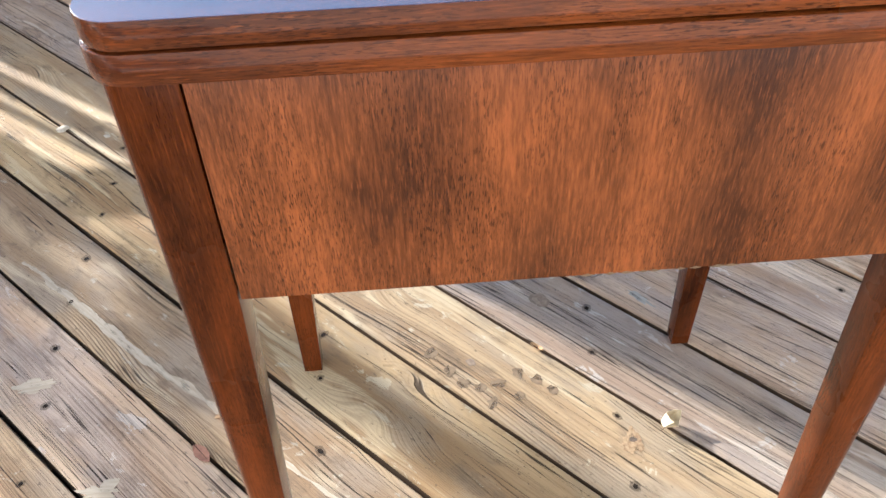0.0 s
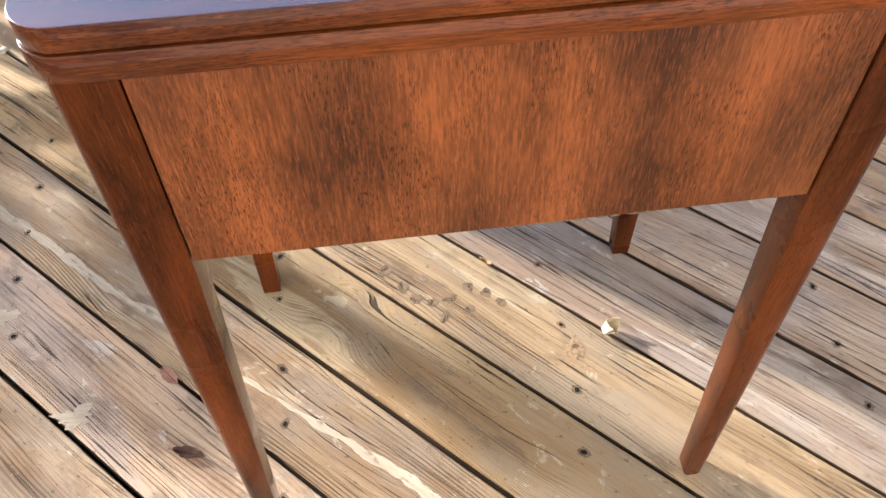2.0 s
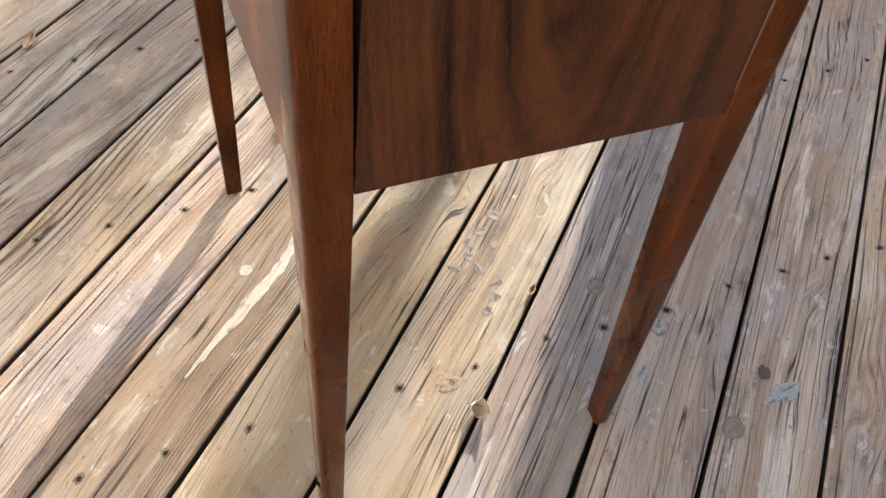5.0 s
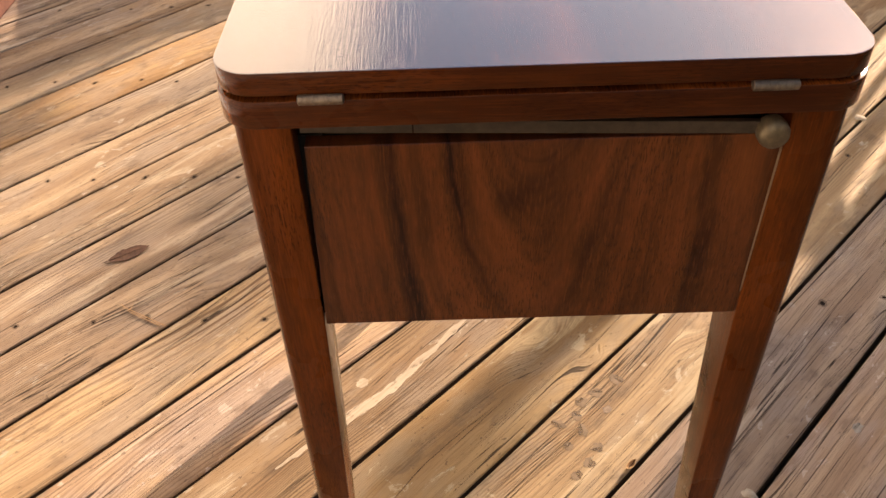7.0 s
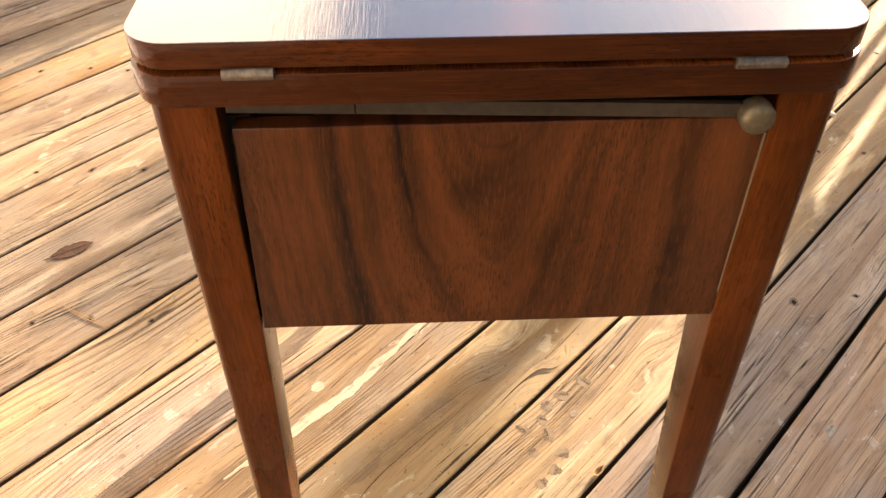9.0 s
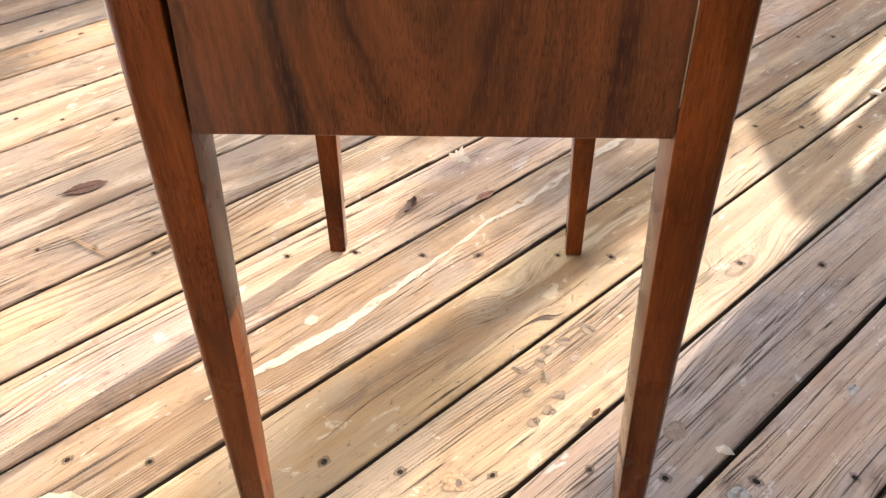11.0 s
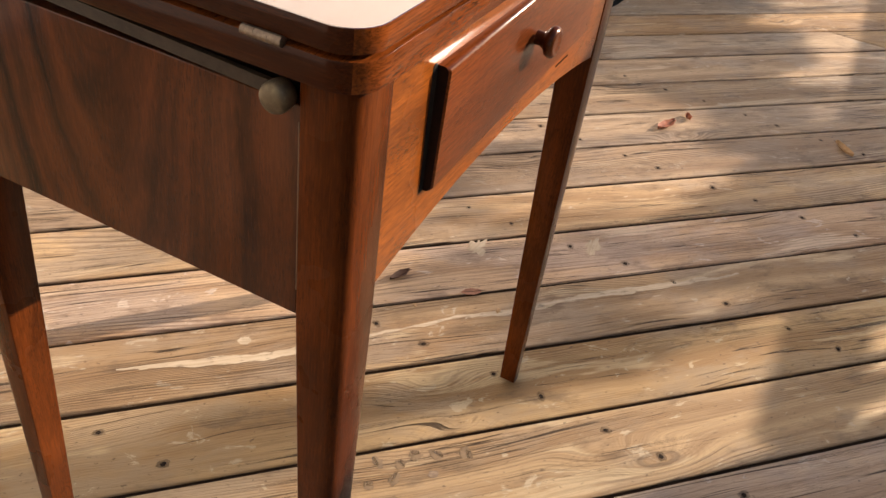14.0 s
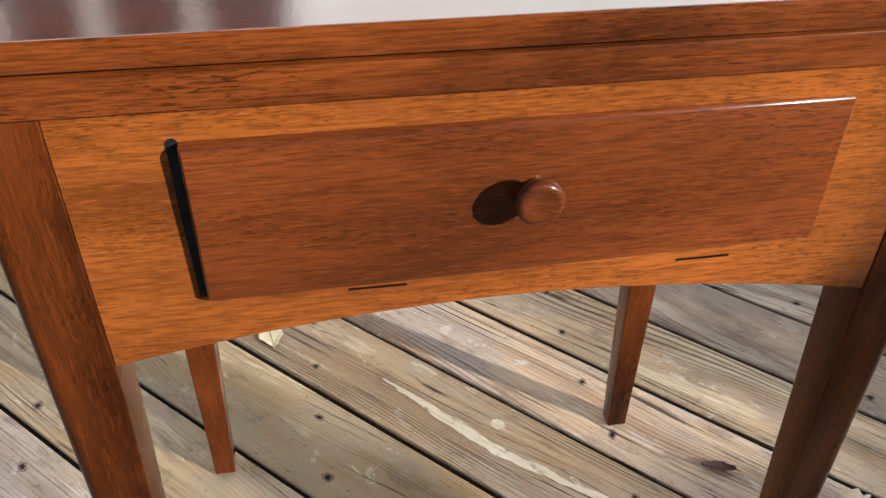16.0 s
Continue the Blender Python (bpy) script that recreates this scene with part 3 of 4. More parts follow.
for y0, y1 in ((-0.149, -0.121), (0.124, 0.152)):
    axis = Matrix.Translation((A + 0.0078, y0, 0.7436)) @ Matrix.Rotation(radians(-90), 4, "X")
    length = y1 - y0
    bm = lathe(bmesh.new(), [(0.0022, 0), (0.0033, 0.0006), (0.0034, length * 0.33), (0.0030, length * 0.335), (0.0034, length * 0.34), (0.0034, length * 0.67), (0.0030, length * 0.675), (0.0034, length * 0.68), (0.0033, length - 0.0006), (0.0022, length)], axis, 14)
    box(bm, A - 0.02, A + 0.007, y0 + 0.001, y1 - 0.001, 0.7429, 0.7440)
    part("hinge", bm, STEEL, table, "worn metal hinge barrel", smooth=40)

# slot over the end panel, with the lid's support bar and its round brass end
bm = bmesh.new()
loft(bm, [[(A - 0.0028, y, z0), (A + 0.0012, y, z0), (A + 0.0012, y, z0 + 0.0088), (A - 0.0028, y, z0 + 0.0088)] for y, z0 in ((-0.152, 0.7160), (0.143, 0.7045))])
part("support_bar", bm, TAUPE, table, "flat taupe support bar")
part("bar_seam", box(bmesh.new(), A + 0.0008, A + 0.0016, -0.0815, -0.0805, 0.7133, 0.7215), CRACK, table)
disc = Matrix.Translation((A + 0.0015, 0.1455, 0.7075)) @ Matrix.Rotation(radians(90), 4, "Y")
bm = lathe(bmesh.new(), [(0.004, -0.006), (0.0092, -0.004), (0.0100, 0.000), (0.0100, 0.006), (0.0090, 0.0085), (0.006, 0.0098), (0.002, 0.0102)], disc, 26)
part("brass_button", bm, BRASS, table, "round tarnished brass button", smooth=50)
bm = box(bmesh.new(), A - 0.045, A - 0.03, -0.15, 0.15, 0.56, 0.712)
for k in range(9):
    y = -0.138 + 0.012 * k
    box(bm, A - 0.028, A - 0.018, y, y + 0.007, 0.7026, 0.708 + 0.002 * (k % 3), 0.001, 1)
part("inner_board", bm, DARK, table)
bm = box(bmesh.new(), -A + 0.03, A - 0.046, -B + 0.016, B - 0.016, 0.60, 0.61)
part("inner_tray", bm, DARK, table)


# ---- railing and a tall screen added for shade, sunny side of the deck ----
RY, RTOP, SCREEN_X = 2.25, 0.95, -2.37
railing = thing("railing", "brown timber deck railing with upright boards and narrow gaps", "railing", (0, RY, 0), kind="structure")
part("top_rail", box(bmesh.new(), -5.0, SCREEN_X, -0.045, 0.045, RTOP - 0.04, RTOP, 0.004), RAIL, railing)
part("bottom_rail", box(bmesh.new(), -5.0, SCREEN_X, -0.02, 0.02, 0.08, 0.12, 0.003), RAIL, railing)
right = SCREEN_X
for slit, width in ((-2.385, 0.072), (-2.51, 0.034), (-2.595, 0.086), (-2.72, 0.005), (-2.86, 0.005), (-3.0, 0.005), (-3.13, 0.005), (-3.245, 0.048), (-3.38, 0.078), (-3.488, 0.066), (-3.602, 0.100), (-3.75, 0.048),
                    (-3.85, 0.008), (-3.93, 0.044), (-4.03, 0.075), (-4.2, 0.026), (-4.34, 0.039), (-4.48, 0.039), (-4.62, 0.039), (-4.76, 0.039), (-4.9, 0.039)):
    left = slit + width / 2
    if right - left > 0.01:
        part("baluster", box(bmesh.new(), left, right, -0.006, 0.006, 0.12, RTOP - 0.04, 0.0015, 1), RAIL, railing)
    right = slit - width / 2
# the screen is never in view; its edge and height set the shade
screen = thing("shade_screen", "tall brown timber screen, unseen, added to shade the deck", "screen", (0, RY, 0), kind="structure")
x = SCREEN_X
while x < 3.0:
    part("screen_board", box(bmesh.new(), x, x + 0.139, -0.011, 0.011, 0.0, 1.52, 0.003, 1), RAIL, screen)
    x += 0.1395


# ---- fallen leaves, chips and twigs on the deck ----
def leaf(name, label, at, length, width, turn, material, curl=0.35, cup=0.25, seed=0, lift=0.0012, tilt=(0, 0), group="fallen leaves"):
    """A dry leaf: a pointed blade with an uneven edge, a rib and a short stalk, curled along and across."""
    rnd = random.Random(seed)
    bm = bmesh.new()
    nu, nv = 12, 6
    rows = []
    for i in range(nu + 1):
        u = i / nu
        half = width / 2 * (math.sin(math.pi * min(1, u * 0.97 + 0.03)) ** 0.75) * (1 + rnd.uniform(-0.14, 0.14))
        row = []
        for j in range(nv + 1):
            v = 2 * j / nv - 1
            z = curl * length * (u - 0.45) ** 2 + cup * width * v * v + rnd.uniform(-0.02, 0.02) * width
            row.append(bm.verts.new(((u - 0.5) * length, v * half, z)))
        rows.append(row)
    for a, b in zip(rows, rows[1:]):
        for j in range(nv):
            bm.faces.new((a[j], a[j + 1], b[j + 1], b[j]))
    lowest = min(v.co.z for v in bm.verts)
    bmesh.ops.translate(bm, vec=(0, 0, -lowest), verts=bm.verts[:])
    made = bmesh.ops.solidify(bm, geom=bm.faces[:], thickness=0.0006)
    ob = tagged(part(name, bm, material, smooth=60), label, "leaf", group)
    ob.matrix_basis = pose(*at, lift, tilt[0], tilt[1], turn)
    bm = loft(bmesh.new(), [[(x, r * math.cos(a), z + 0.0012 - lowest * 0.0 + r * math.sin(a)) for a in (0, 2.1, 4.2)] for x, z, r in
                            ((-length * 0.66, 0.001, 0.0005), (-length * 0.5, curl * length * 0.22 - lowest, 0.0007), (0, curl * length * 0.003 - lowest, 0.0005), (length * 0.4, curl * length * 0.12 - lowest, 0.0003))])
    part("stalk", bm, LEAF_BROWN, ob)
    return ob


leaf("curled_leaf", "small pale yellow curled dry leaf standing on a board", (0.208, 0.036), 0.026, 0.024, 60, LEAF_PALE, 1.4, 0.75, 3, 0.003, (40, 10))
leaf("dry_leaf", "flat pale yellow dry leaf on the deck", (0.212, -0.440), 0.075, 0.040, 100, LEAF_PALE, 0.05, 0.06, 4)
leaf("dry_leaf", "dark brown dry leaf lying on the deck", (-0.424, -0.646), 0.074, 0.032, 122, LEAF_BROWN, 0.03, 0.02, 5)
leaf("dry_leaf", "small dark brown leaf under the table", (-0.381, -0.078), 0.046, 0.017, -20, LEAF_BROWN, 0.15, 0.3, 6)
leaf("dry_leaf", "small brown three-cornered leaf beside a gap", (-0.416, 0.046), 0.038, 0.018, -50, LEAF_ROSE, 0.04, 0.05, 7)
leaf("dry_leaf", "orange-brown dry leaf on the deck", (-1.255, 0.175), 0.075, 0.028, -20, LEAF_RED, 0.2, 0.2, 8)
leaf("dry_leaf", "small dark red leaf on the deck", (-1.330, 0.212), 0.030, 0.018, 30, LEAF_RED, 0.5, 0.4, 9)
leaf("dry_leaf", "curled tan leaf on the far boards", (-1.428, 0.581), 0.070, 0.022, 40, LEAF_TAN, 0.25, 0.4, 10)
leaf("dry_leaf", "curled brown leaf by a gap between boards", (-1.433, 0.867), 0.065, 0.020, 25, LEAF_BROWN, 0.2, 0.4, 11)
leaf("dry_leaf", "curled pale leaf on the far boards", (-2.20, 0.87), 0.10, 0.03, -15, LEAF_TAN, 0.3, 0.4, 12)
leaf("dry_leaf", "brown leaf scrap caught in a split board", (0.059, 0.183), 0.022, 0.010, -45, LEAF_TAN, 0.5, 0.4, 13)
leaf("dry_leaf", "tan leaf scrap on the deck", (-0.725, -0.448), 0.05, 0.022, -20, LEAF_TAN, 0.2, 0.2, 14)
rnd = random.Random(21)
for k in range(16):
    x = -0.9 + 0.155 * k + rnd.uniform(-0.05, 0.05)
    leaf("dry_leaf", "dry red-brown leaf heaped against the house wall", (x, -1.25 + rnd.uniform(0.0, 0.045)), rnd.uniform(0.05, 0.085), rnd.uniform(0.025, 0.045),
         rnd.uniform(0, 360), (LEAF_RED, LEAF_BROWN, LEAF_TAN)[k % 3], rnd.uniform(0.2, 0.8), rnd.uniform(0.2, 0.5), 30 + k, 0.002, (rnd.uniform(-20, 20), rnd.uniform(-20, 20)))


def chip(label, at, size, seed, material=None):
    """A flake of bark: a squashed, uneven lump."""
    bm = bmesh.new()
    bmesh.ops.create_icosphere(bm, subdivisions=2, radius=size / 2)
    for v in bm.verts:
        n = noise.noise(v.co * (3 / size) + Vector((seed, 0, 0)))
        v.co = Vector((v.co.x * (1 + 0.5 * n), v.co.y * (0.7 + 0.5 * n), max(v.co.z, -size * 0.12) * 0.32))
    ob = tagged(part("bark_chip", bm, material or CHIP, smooth=50), label, "chip", "bark chips")
    ob.matrix_basis = pose(*at, size * 0.04, 0, 0, seed * 37)


chip("pale chip of bark on the deck", (-0.795, 0.833), 0.026, 1)
chip("white chip lying beside a gap", (0.107, 0.334), 0.019, 2)
chip("pale chip of bark near the house wall", (0.265, -0.963), 0.024, 3)
chip("small pale chip on the deck", (-0.70, 0.80), 0.014, 4)
chip("small tan chip by the table leg", (-0.40, 0.105), 0.012, 5, LEAF_TAN)
chip("small tan chip in a gap", (-0.33, -0.02), 0.010, 6, LEAF_TAN)


def twig(label, points, radius, material):
    bm = bmesh.new()
    for a, b in zip(points, points[1:]):
        a, b = Vector(a), Vector(b)
        side = (b - a).cross(Vector((0, 0, 1))).normalized()
        rings = [[p + (side * math.cos(t) + Vector((0, 0, 1)) * math.sin(t)) * radius for t in (0, 1.57, 3.14, 4.71)] for p in (a, b)]
        loft(bm, rings)
    tagged(part("twig", bm, material), label, "twig", "twigs")


twig("thin pale forked twig on the deck", [(-0.292, -0.624, 0.002), (-0.284, -0.615, 0.002), (-0.260, -0.574, 0.0025), (-0.238, -0.534, 0.0012)], 0.0008, LEAF_TAN)
twig("short pale twig beside a forked one", [(-0.290, -0.603, 0.002), (-0.276, -0.608, 0.002), (-0.258, -0.578, 0.002), (-0.240, -0.546, 0.0012)], 0.0007, LEAF_TAN)
twig("thin dark twig on the deck", [(0.175, -0.905, 0.002), (0.160, -0.870, 0.008), (0.140, -0.845, 0.002)], 0.0013, LEAF_BROWN)


# ---- grill cart wheel, gas bottle and plant pot at the far side of the deck ----
cart = thing("grill_cart", "black grill cart with a white-ringed plastic wheel on the deck", "grill", (-1.864, -0.221, 0), 18)
R = 0.105
axis = Matrix.Translation((0, 0, R)) @ Matrix.Rotation(radians(90), 4, "Y")
wheel = part("wheel", lathe(bmesh.new(), [(0.020, -0.022), (0.070, -0.020), (0.090, -0.021), (0.101, -0.017), (R, -0.008), (R, 0.008), (0.101, 0.017), (0.090, 0.021), (0.076, 0.017), (0.066, 0.013), (0.030, 0.015), (0.026, 0.026), (0.010, 0.027)], axis, 40), RUBBER, cart, "black plastic wheel", 40)
part("white_ring", lathe(bmesh.new(), [(0.0715, 0.0142), (0.0720, 0.0195), (0.0735, 0.0215), (0.0810, 0.0225), (0.0825, 0.0210), (0.0830, 0.0160)], axis, 40, False), WHITE_PLASTIC, wheel, "white ring on the wheel", 40)
for start in (58, 238):
    for k in range(6):
        a = radians(start + 11 * k)
        m = Matrix.Translation((0.0231, 0, R)) @ Matrix.Rotation(a, 4, "X") @ Matrix.Translation((0, 0, -0.077))
        bm = bmesh.new()
        bmesh.ops.create_cube(bm, size=1, matrix=m @ Matrix.Diagonal((0.001, 0.008, 0.007, 1)))
        part("letter_bar", bm, RUBBER, wheel)
part("axle", lathe(bmesh.new(), [(0.006, -0.55), (0.006, -0.02)], axis, 12), RUBBER, cart)
for x in (-0.07, -0.50):
    part("leg", lathe(bmesh.new(), [(0.011, R - 0.01), (0.011, 0.80)], Matrix.Translation((x, 0, 0)), 14), RUBBER, cart)
part("shelf", box(bmesh.new(), -0.52, -0.05, -0.42, 0.05, 0.27, 0.29, 0.004), RUBBER, cart)
part("firebox", box(bmesh.new(), -0.55, -0.02, -0.45, 0.08, 0.80, 1.05, 0.03, 3), RUBBER, cart)
for x in (-0.07, -0.50):
    part("leg", lathe(bmesh.new(), [(0.011, 0.0), (0.011, 0.80)], Matrix.Translation((x, -0.38, 0)), 14), RUBBER, cart)
tank = thing("gas_bottle", "pale grey gas bottle with a green body on the deck", "gas bottle", (-2.50, -0.02, 0))
part("foot_ring", lathe(bmesh.new(), [(0.112, 0.0), (0.122, 0.0), (0.124, 0.012), (0.122, 0.03), (0.110, 0.032)], Matrix(), 36, False), ENAMEL, tank, "pale grey foot ring", 40)
part("body", lathe(bmesh.new(), [(0.09, 0.022), (0.135, 0.04), (0.152, 0.075), (0.155, 0.11), (0.155, 0.27), (0.145, 0.32), (0.10, 0.36), (0.04, 0.37)], Matrix(), 36), GREEN, tank, "", 40)
part("collar", lathe(bmesh.new(), [(0.085, 0.355), (0.105, 0.36), (0.11, 0.45), (0.10, 0.455), (0.08, 0.45)], Matrix(), 30, False), ENAMEL, tank, "", 40)


pot = thing("plant_pot", "round green-grey plant pot with a dark foot rim", "plant pot", (-2.50, 1.66, 0))
part("body", lathe(bmesh.new(), [(0.215, 0.012), (0.222, 0.03), (0.236, 0.15), (0.246, 0.155), (0.247, 0.19), (0.236, 0.192), (0.228, 0.15), (0.205, 0.04)], Matrix(), 40), GREEN, pot, "", 40)
part("foot_rim", lathe(bmesh.new(), [(0.205, 0.0), (0.226, 0.0), (0.230, 0.008), (0.226, 0.02), (0.212, 0.022)], Matrix(), 40, False), RUBBER, pot, "dark foot rim", 40)
part("soil", lathe(bmesh.new(), [(0.05, 0.15), (0.12, 0.157), (0.20, 0.15), (0.226, 0.146)], Matrix(), 30), SOIL, pot, "", 40)


# ---- shrubs beyond the railing and trees round the garden, unseen and added for shade ----
def foliage(centre_list, leaf_size, count, seed):
    """Many small leaves scattered through uneven clumps."""
    rnd = random.Random(seed)
    verts, faces = [], []
    for _ in range(count):
        cx, cy, cz, r = rnd.choice(centre_list)
        d = Vector((rnd.gauss(0, 1), rnd.gauss(0, 1), rnd.gauss(0, 1))).normalized() * r * rnd.random() ** 0.45
        p = Vector((cx, cy, cz)) + d
        s = leaf_size * rnd.uniform(0.6, 1.3)
        q = Euler((rnd.uniform(0, 6.3), rnd.uniform(0, 6.3), rnd.uniform(0, 6.3))).to_matrix()
        k = len(verts)
        verts += [p + q @ Vector(v) * s for v in ((-0.5, 0, 0), (0, 0.28, 0.05), (0.5, 0, 0.08), (0, -0.28, 0.05))]
        faces.append((k, k + 1, k + 2, k + 3))
    mesh = bpy.data.meshes.new("leaves")
    mesh.from_pydata([tuple(v) for v in verts], [], faces)
    mesh.materials.append(FOLIAGE)
    return mesh


def tree(name, label, category, at, trunk_height, trunk_radius, clumps, leaf_size, count, seed, group, fork=0.7):
    ob = thing(name, label, category, at, group=group)
    rnd = random.Random(seed)
    bm = bmesh.new()
    bends = [(rnd.uniform(-1, 1) * trunk_radius * 1.5 * k / 6, rnd.uniform(-1, 1) * trunk_radius * 1.5 * k / 6) for k in range(7)]
    loft(bm, [[(bx + trunk_radius * (1 - 0.11 * k) * math.cos(a), by + trunk_radius * (1 - 0.11 * k) * math.sin(a), trunk_height * k / 6) for a in [i * math.pi / 5 for i in range(10)]] for k, (bx, by) in enumerate(bends)])
    part("trunk", bm, BARK, ob, smooth=60)
    for cx, cy, cz, r in clumps[:6]:
        a, b = Vector((0, 0, trunk_height * fork)), Vector((cx, cy, cz))
        side = (b - a).cross(Vector((0.3, 1, 0.2))).normalized()
        up = side.cross(b - a).normalized()
        rings = [[p + (side * math.cos(t) + up * math.sin(t)) * w for t in (0, 1.05, 2.1, 3.14, 4.2, 5.24)] for p, w in ((a, trunk_radius * 0.5), ((a + b) / 2 + up * 0.05, trunk_radius * 0.3), (b, trunk_radius * 0.1))]
        part("limb", loft(bmesh.new(), rings), BARK, ob, smooth=60)
    leaves = new("crown", foliage(clumps, leaf_size, count, seed))
    leaves.parent = ob
    return ob


AWAY = Vector((-math.cos(radians(SUN_AZ)), math.sin(radians(SUN_AZ)), 0))
SIDEWAYS = Vector((math.sin(radians(SUN_AZ)), math.cos(radians(SUN_AZ)), 0))
# out-of-view shrubs, each crown shaped to lay one patch of shade
# across the sun's way, distance towards the sun, foot and top of the crown, half width, clumps and their size, leaves
for k, (v, u, low, top, half, count, size, leaves) in enumerate((
        (-0.27, 6.3, 1.75, 1.87, 0.16, 14, 0.08, 1500), (-0.16, 6.3, 2.02, 2.12, 0.19, 16, 0.085, 190), (-0.655, 6.3, 2.12, 2.24, 0.18, 14, 0.10, 330), (-0.72, 6.3, 1.76, 1.82, 0.27, 18, 0.065, 2000), (-0.038, 6.3, 2.10, 4.6, 0.006, 44, 0.058, 5200), (-1.24, 6.4, 1.76, 1.94, 0.31, 26, 0.10, 5000),
        (-1.62, 5.9, 1.80, 2.25, 0.44, 11, 0.09, 1500), (-2.4, 6.6, 0.6, 2.28, 0.34, 26, 0.16, 3000))):
    p = AWAY * u + SIDEWAYS * v
    rnd = random.Random(70 + k)
    clumps = []
    for i in range(count):
        side = SIDEWAYS * rnd.uniform(-half, half) + AWAY * rnd.uniform(-0.25, 0.25) * min(1.0, half / 0.15)
        clumps.append((side.x, side.y, 0.55 + rnd.uniform(low, top), size * rnd.uniform(0.75, 1.25)))
    tree("shrub", "unseen green shrub beyond the railing, added to shade the deck", "shrub", (p.x, p.y, -0.55), low + 0.7, 0.02, clumps, 0.06, leaves, 90 + k, "garden shrubs", 0.91)
# trees out of view, added to darken the horizon and its reflections
for k, (x, y, height, leaves) in enumerate(((9.0, -0.5, 9.0, 4200), (8.5, 4.0, 8.5, 4200), (3.0, 10.0, 9.0, 4200), (9.5, 8.5, 9.0, 4200))):
    rnd = random.Random(120 + k)
    clumps = [(rnd.uniform(-1.9, 1.9), rnd.uniform(-1.9, 1.9), height * rnd.uniform(0.28, 0.98), rnd.uniform(0.6, 1.1)) for _ in range(26)]
    tree("tree", "tall broad-leaved tree, unseen, added to cut the sky light", "tree", (x, y, -0.55), height * 0.7, 0.17, clumps, 0.26, leaves, 140 + k, "garden trees")


# ---- marks in the boards ----
def blotch(name, at, length, width, turn, material, seed, ragged=0.35, z=0.0003, steps=40):
    """A thin mark with an uneven outline lying on a board."""
    bm = bmesh.new()
    ring = []
    for i in range(steps):
        a = 2 * math.pi * i / steps
        k = 1 + ragged * noise.noise(Vector((1.3 * math.cos(a), 1.3 * math.sin(a), seed * 3.1))) + 0.6 * ragged * noise.noise(Vector((4.5 * math.cos(a), 4.5 * math.sin(a), seed * 1.7)))
        ring.append(bm.verts.new((length / 2 * math.cos(a) * k, width / 2 * math.sin(a) * k, 0.0)))
    bm.faces.new(ring)
    made = bmesh.ops.extrude_face_region(bm, geom=bm.faces[:])
    bmesh.ops.translate(bm, vec=(0, 0, 0.00008), verts=[v for v in made["geom"] if isinstance(v, bmesh.types.BMVert)])
    ob = part(name, bm, material, deck)
    ob.matrix_basis = pose(*at, z, 0, 0, turn)


deck = thing("deck", "weathered tan-grey timber deck with diagonal boards", "deck", kind="structure")
STAIN_DAMP = plain("damp_spot", (0.17, 0.115, 0.07), (0.28, 0.20, 0.12), 160, 0.45, broken=0.46)
RUST = plain("rust_stained_wood", (0.05, 0.038, 0.03), (0.09, 0.065, 0.05), 300, 0.8, spec=0.1)
RUST.node_tree.nodes["Principled BSDF"].inputs["Alpha"].default_value = 0.38
STAIN_ORANGE = plain("gouged_orange_wood", (0.50, 0.35, 0.20), (0.26, 0.16, 0.085), 190, 0.8, depth=0.002, broken=0.42)
STAIN_PALE = plain("pale_sapwood", (0.60, 0.505, 0.375), (0.44, 0.35, 0.25), 70, 0.75, stretch=(0.3, 3, 1), broken=0.40)
STAIN_GREY = plain("grey_lichen_patch", (0.52, 0.49, 0.43), (0.36, 0.33, 0.29), 130, 0.85, depth=0.002, broken=0.45)
STAIN_DARK = plain("dark_knot", (0.085, 0.06, 0.045), (0.16, 0.115, 0.08), 170, 0.7)
STAIN_RING = plain("knot_ring", (0.20, 0.145, 0.10), (0.30, 0.225, 0.16), 200, 0.7)
KNOT = plain("knot_wood", (0.36, 0.27, 0.19), (0.22, 0.155, 0.105), 150, 0.65)
spots = ((-0.097, 0.190), (-0.073, 0.154), (-0.056, 0.130), (-0.005, 0.126), (-0.018, 0.092), (0.025, 0.142), (0.050, 0.127), (0.070, 0.107), (-0.031, 0.120), (0.022, 0.102))
for k, p in enumerate(spots):
    blotch("damp_spot", p, 0.024 - 0.0012 * k, 0.015, 40 + 50 * k, STAIN_DAMP, k, 0.5)
blotch("gouge", (0.161, 0.015), 0.040, 0.026, 70, STAIN_ORANGE, 31, 0.7)
blotch("gouge", (0.163, 0.016), 0.010, 0.008, 20, STAIN_DARK, 32, 0.5, 0.0005)


def ringed_knot(at, size, seed, centre=None):
    blotch("knot", at, size, size * 0.82, 135, STAIN_RING, seed, 0.25)
    blotch("knot", at, size * 0.80, size * 0.64, 135, centre or KNOT, seed + 1, 0.2, 0.0005)
    blotch("knot", at, size * 0.26, size * 0.16, 135, STAIN_RING, seed + 2, 0.3, 0.0006)


ringed_knot((-0.041, 0.167), 0.015, 41)
ringed_knot((0.171, 0.335), 0.034, 44, STAIN_GREY)
ringed_knot((0.079, 0.280), 0.032, 47)
ringed_knot((0.347, 0.347), 0.036, 50)
blotch("knot", (-0.105, -0.200), 0.020, 0.017, 135, STAIN_PALE, 53, 0.25)
blotch("lichen_patch", (0.323, 0.451), 0.058, 0.026, 100, STAIN_GREY, 55, 0.5)
blotch("lichen_patch", (0.287, 0.438), 0.022, 0.016, 135, STAIN_DARK, 56, 0.5)
blotch("lichen_patch", (0.004, 0.521), 0.020, 0.011, 135, STAIN_GREY, 57, 0.5)
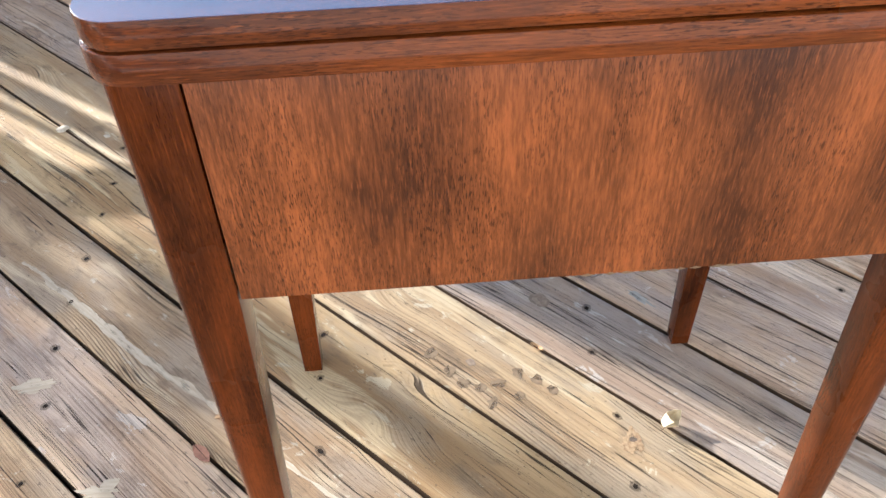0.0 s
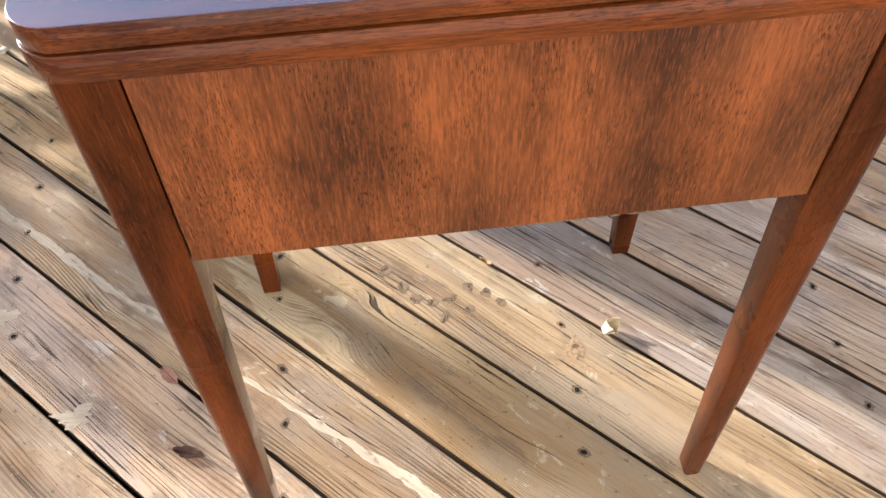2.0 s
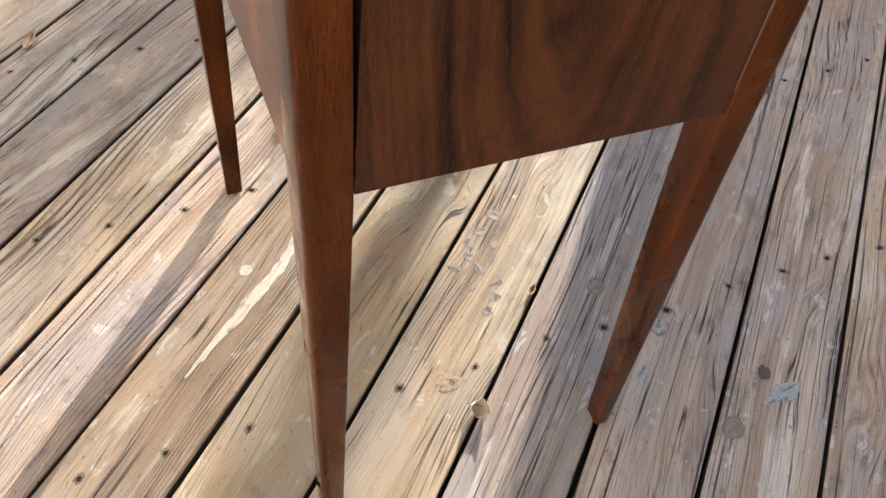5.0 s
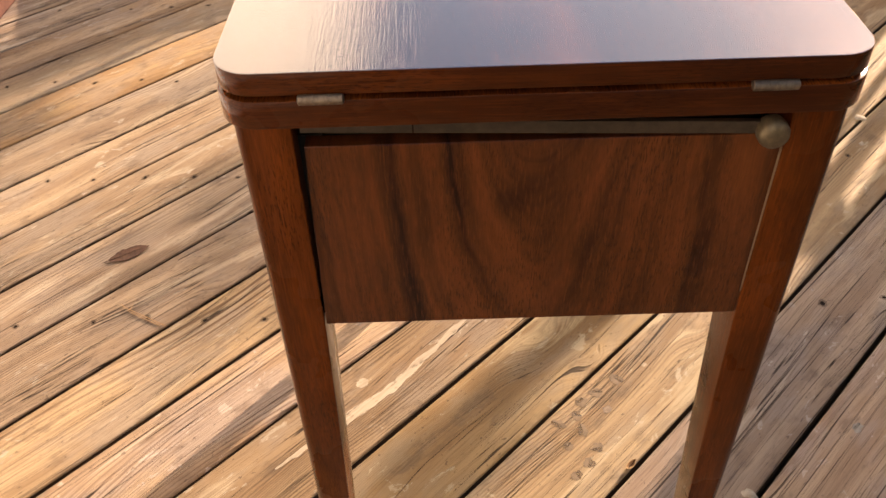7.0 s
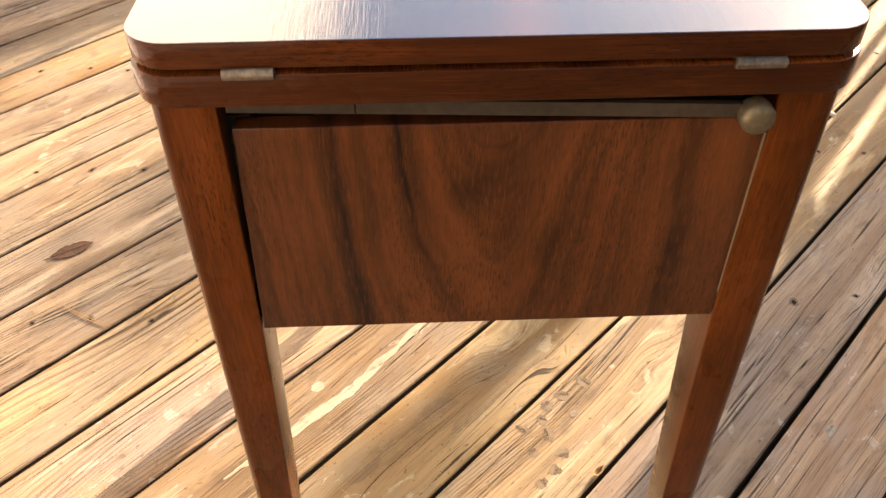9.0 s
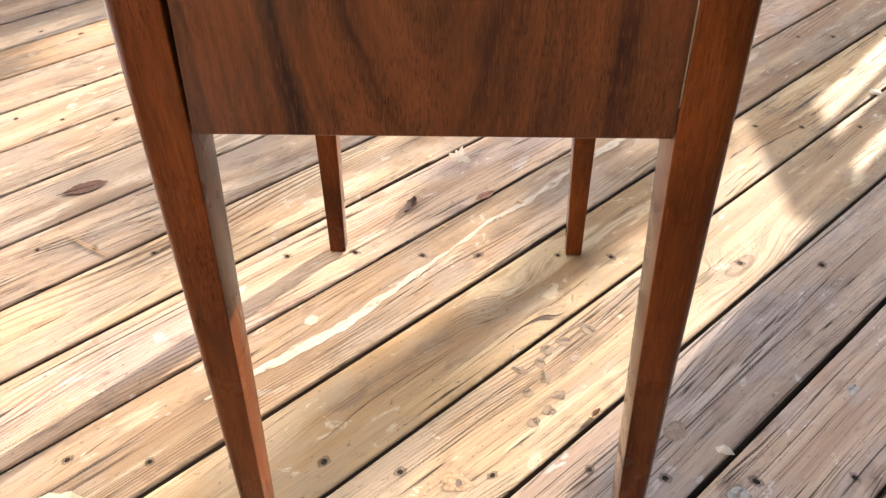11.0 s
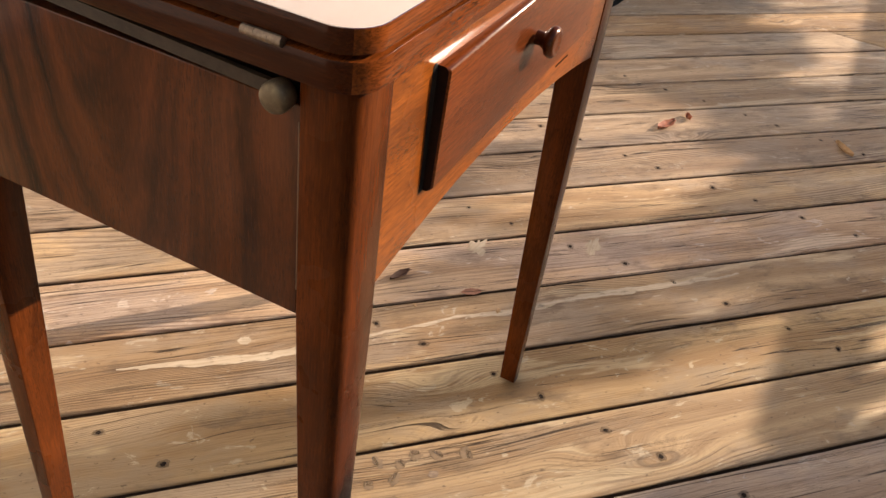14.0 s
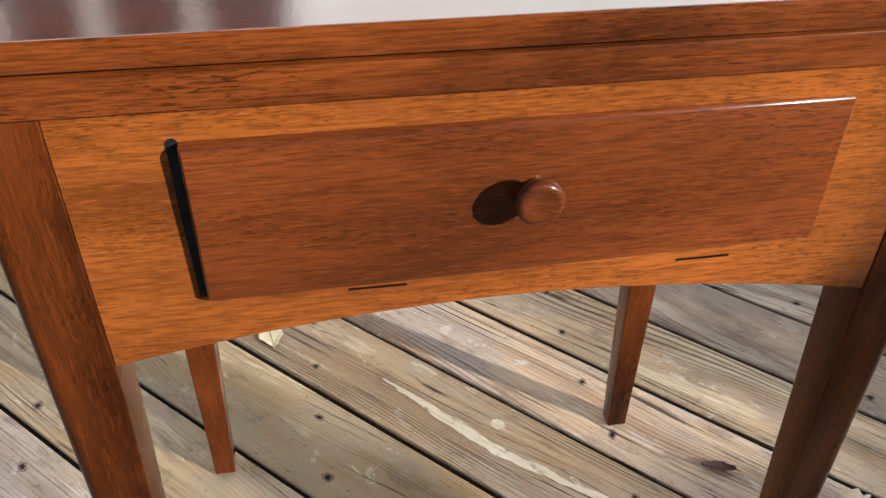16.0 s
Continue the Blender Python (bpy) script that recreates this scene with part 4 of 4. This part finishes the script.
blotch("lichen_patch", (0.234, 0.272), 0.048, 0.012, 130, STAIN_GREY, 58, 0.6)
blotch("knot", (-0.236, 0.815), 0.035, 0.015, 110, STAIN_DARK, 59, 0.4)
blotch("lichen_patch", (-0.677, 0.182), 0.055, 0.024, 10, STAIN_PALE, 60, 0.8)
blotch("lichen_patch", (-0.539, 0.000), 0.056, 0.027, 0, STAIN_PALE, 61, 0.9)

# the long pale streak of sapwood that winds along one board
bm = bmesh.new()
course = ((0.86, -0.222, 0.004), (0.80, -0.219, 0.013), (0.72, -0.218, 0.017), (0.65, -0.216, 0.024), (0.56, -0.217, 0.021), (0.46, -0.209, 0.015), (0.37, -0.201, 0.018), (0.29, -0.207, 0.010),
          (0.20, -0.197, 0.007), (0.07, -0.186, 0.014), (-0.03, -0.175, 0.024), (-0.11, -0.180, 0.026), (-0.19, -0.186, 0.016), (-0.26, -0.190, 0.004))
left, right = [], []
for (s0, o0, w0), (s1, o1, w1) in zip(course, course[1:]):
    for i in range(14):
        t = i / 14
        s, o, w = s0 + (s1 - s0) * t, o0 + (o1 - o0) * t, w0 + (w1 - w0) * t
        w *= 0.68
        a, b = w / 2 + 0.006 * noise.noise(Vector((s * 24, 1, 0))) + 0.0025 * noise.noise(Vector((s * 80, 3, 0))), w / 2 + 0.006 * noise.noise(Vector((s * 24, 9, 0))) + 0.0025 * noise.noise(Vector((s * 80, 7, 0)))
        left.append(bm.verts.new((s, max(a, 0.001) - o, 0)))
        right.append(bm.verts.new((s, -max(b, 0.001) - o, 0)))
for i in range(len(left) - 1):
    bm.faces.new((left[i], left[i + 1], right[i + 1], right[i]))
streak = part("sapwood_streak", bm, STAIN_PALE, deck, "pale winding streak of sapwood")
streak.matrix_basis = pose(0, 0, 0.0005, 0, 0, 135)


# ---- deck boards and their screws ----
ALONG, ACROSS = Vector((-1, 1, 0)).normalized(), Vector((1, 1, 0)).normalized()
TO_BOARD = Matrix(((ALONG.x, ALONG.y, 0), (-ACROSS.x, -ACROSS.y, 0), (0, 0, 1))).to_4x4()   # world to board axes
JOINTS = {0: [0.545], -1: [0.545], 3: [1.345], -4: [-1.853], 5: [0.945], -7: [-2.253], 7: [-2.653]}


KINDS = {-3: DECK_BROWN, -2: DECK_TAN, -1: DECK_GREY, 0: DECK_TAN, 1: DECK_PALE, 2: DECK_PALE, 3: DECK_GREY, 4: DECK_GREY, 5: DECK_GREY, 6: DECK_GREY}


def clipped(points, axis, limit, keep):
    """Cuts a plan polygon by the line axis = limit."""
    out = []
    for p, q in zip(points, points[1:] + points[:1]):
        a, b = (p[axis] - limit) * keep, (q[axis] - limit) * keep
        if a >= 0:
            out.append(p)
        if (a > 0) != (b > 0) and a != b:
            out.append(p + (q - p) * (a / (a - b)))
    return out


screw_bm = bmesh.new()
loft(screw_bm, [[(r * math.cos(i * math.pi / 5), r * math.sin(i * math.pi / 5), z) for i in range(10)] for r, z in ((0.0040, -0.002), (0.0040, 0.0003), (0.0032, 0.0007), (0.0010, 0.0005))])
halo = [[screw_bm.verts.new((r * (1 + 0.22 * math.sin(3 * i + r * 900)) * math.cos(i * math.pi / 6), r * (1 + 0.22 * math.sin(2 * i)) * math.sin(i * math.pi / 6), z)) for i in range(12)] for r, z in ((0.0039, 0.0003), (0.0085, 0.00022))]
for i in range(12):
    screw_bm.faces.new((halo[0][i], halo[0][(i + 1) % 12], halo[1][(i + 1) % 12], halo[1][i])).material_index = 1
screw_mesh = bpy.data.meshes.new("screw")
screw_bm.to_mesh(screw_mesh)
screw_bm.free()
screw_mesh.materials.append(SCREW)
screw_mesh.materials.append(RUST)
dice = random.Random(5)
for k in (*range(-21, 22), *range(-36, -21), *range(22, 29)):
    o0, o1 = GAP0 + PITCH * (k - 1) + 0.0030 + dice.uniform(-0.001, 0.0012), GAP0 + PITCH * k - 0.0030 + dice.uniform(-0.0012, 0.001)
    if k == 0:
        o1 -= 0.002
    cuts = [X0] + sorted(JOINTS.get(k, [])) + [X1]
    for left, right in zip(cuts, cuts[1:]):
        plan = [ACROSS * o0 - ALONG * 9, ACROSS * o1 - ALONG * 9, ACROSS * o1 + ALONG * 9, ACROSS * o0 + ALONG * 9]
        for axis, limit, keep in ((0, left + 0.0012, 1), (0, right - 0.0012, -1), (1, Y0 + 0.004, 1), (1, Y1, -1)):
            plan = clipped(plan, axis, limit, keep) if plan else plan
        if len(plan) < 3:
            continue
        middle = sum(plan, Vector()) / len(plan)
        local = [TO_BOARD @ (p - middle) for p in plan]
        bm = bmesh.new()
        face = bm.faces.new([bm.verts.new(p) for p in local])
        face.normal_update()
        if face.normal.z < 0:
            face.normal_flip()
        made = bmesh.ops.extrude_face_region(bm, geom=[face])
        bmesh.ops.translate(bm, vec=(0, 0, -0.038), verts=[v for v in made["geom"] if isinstance(v, bmesh.types.BMVert)])
        top = [e for e in bm.edges if all(abs(v.co.z) < 1e-6 for v in e.verts)]
        bmesh.ops.bevel(bm, geom=top, offset=0.0040, segments=3, affect="EDGES", profile=0.5)
        bm.normal_update()
        # sides below the rounded edge take the colour with the gap's shade
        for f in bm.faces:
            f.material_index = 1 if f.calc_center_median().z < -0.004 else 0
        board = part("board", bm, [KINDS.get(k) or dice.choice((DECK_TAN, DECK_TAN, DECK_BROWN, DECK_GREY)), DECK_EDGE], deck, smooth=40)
        lift = dice.uniform(-0.0005, 0.0)
        board.matrix_basis = Matrix.Translation((middle.x, middle.y, lift)) @ TO_BOARD.inverted() @ pose(0, 0, 0, dice.uniform(-0.12, 0.12))
        for joist in JOISTS:
            for s in (0.27, 0.75):
                o = o0 + (o1 - o0) * (s + dice.uniform(-0.05, 0.05))
                x = joist + dice.uniform(-0.009, 0.009)
                y = o * math.sqrt(2) - x
                if not (-1.7 < x < 1.0 and -1.22 < y < 1.35 and left < x < right):
                    continue
                screw = new("screw", screw_mesh)
                screw.parent = board
                screw.matrix_basis = board.matrix_basis.inverted() @ pose(x, y, lift + 0.0001, dice.uniform(-1, 1), dice.uniform(-1, 1), dice.uniform(0, 360)) @ Matrix.Diagonal((dice.uniform(0.6, 1.15), dice.uniform(0.6, 1.0), 1, 1))
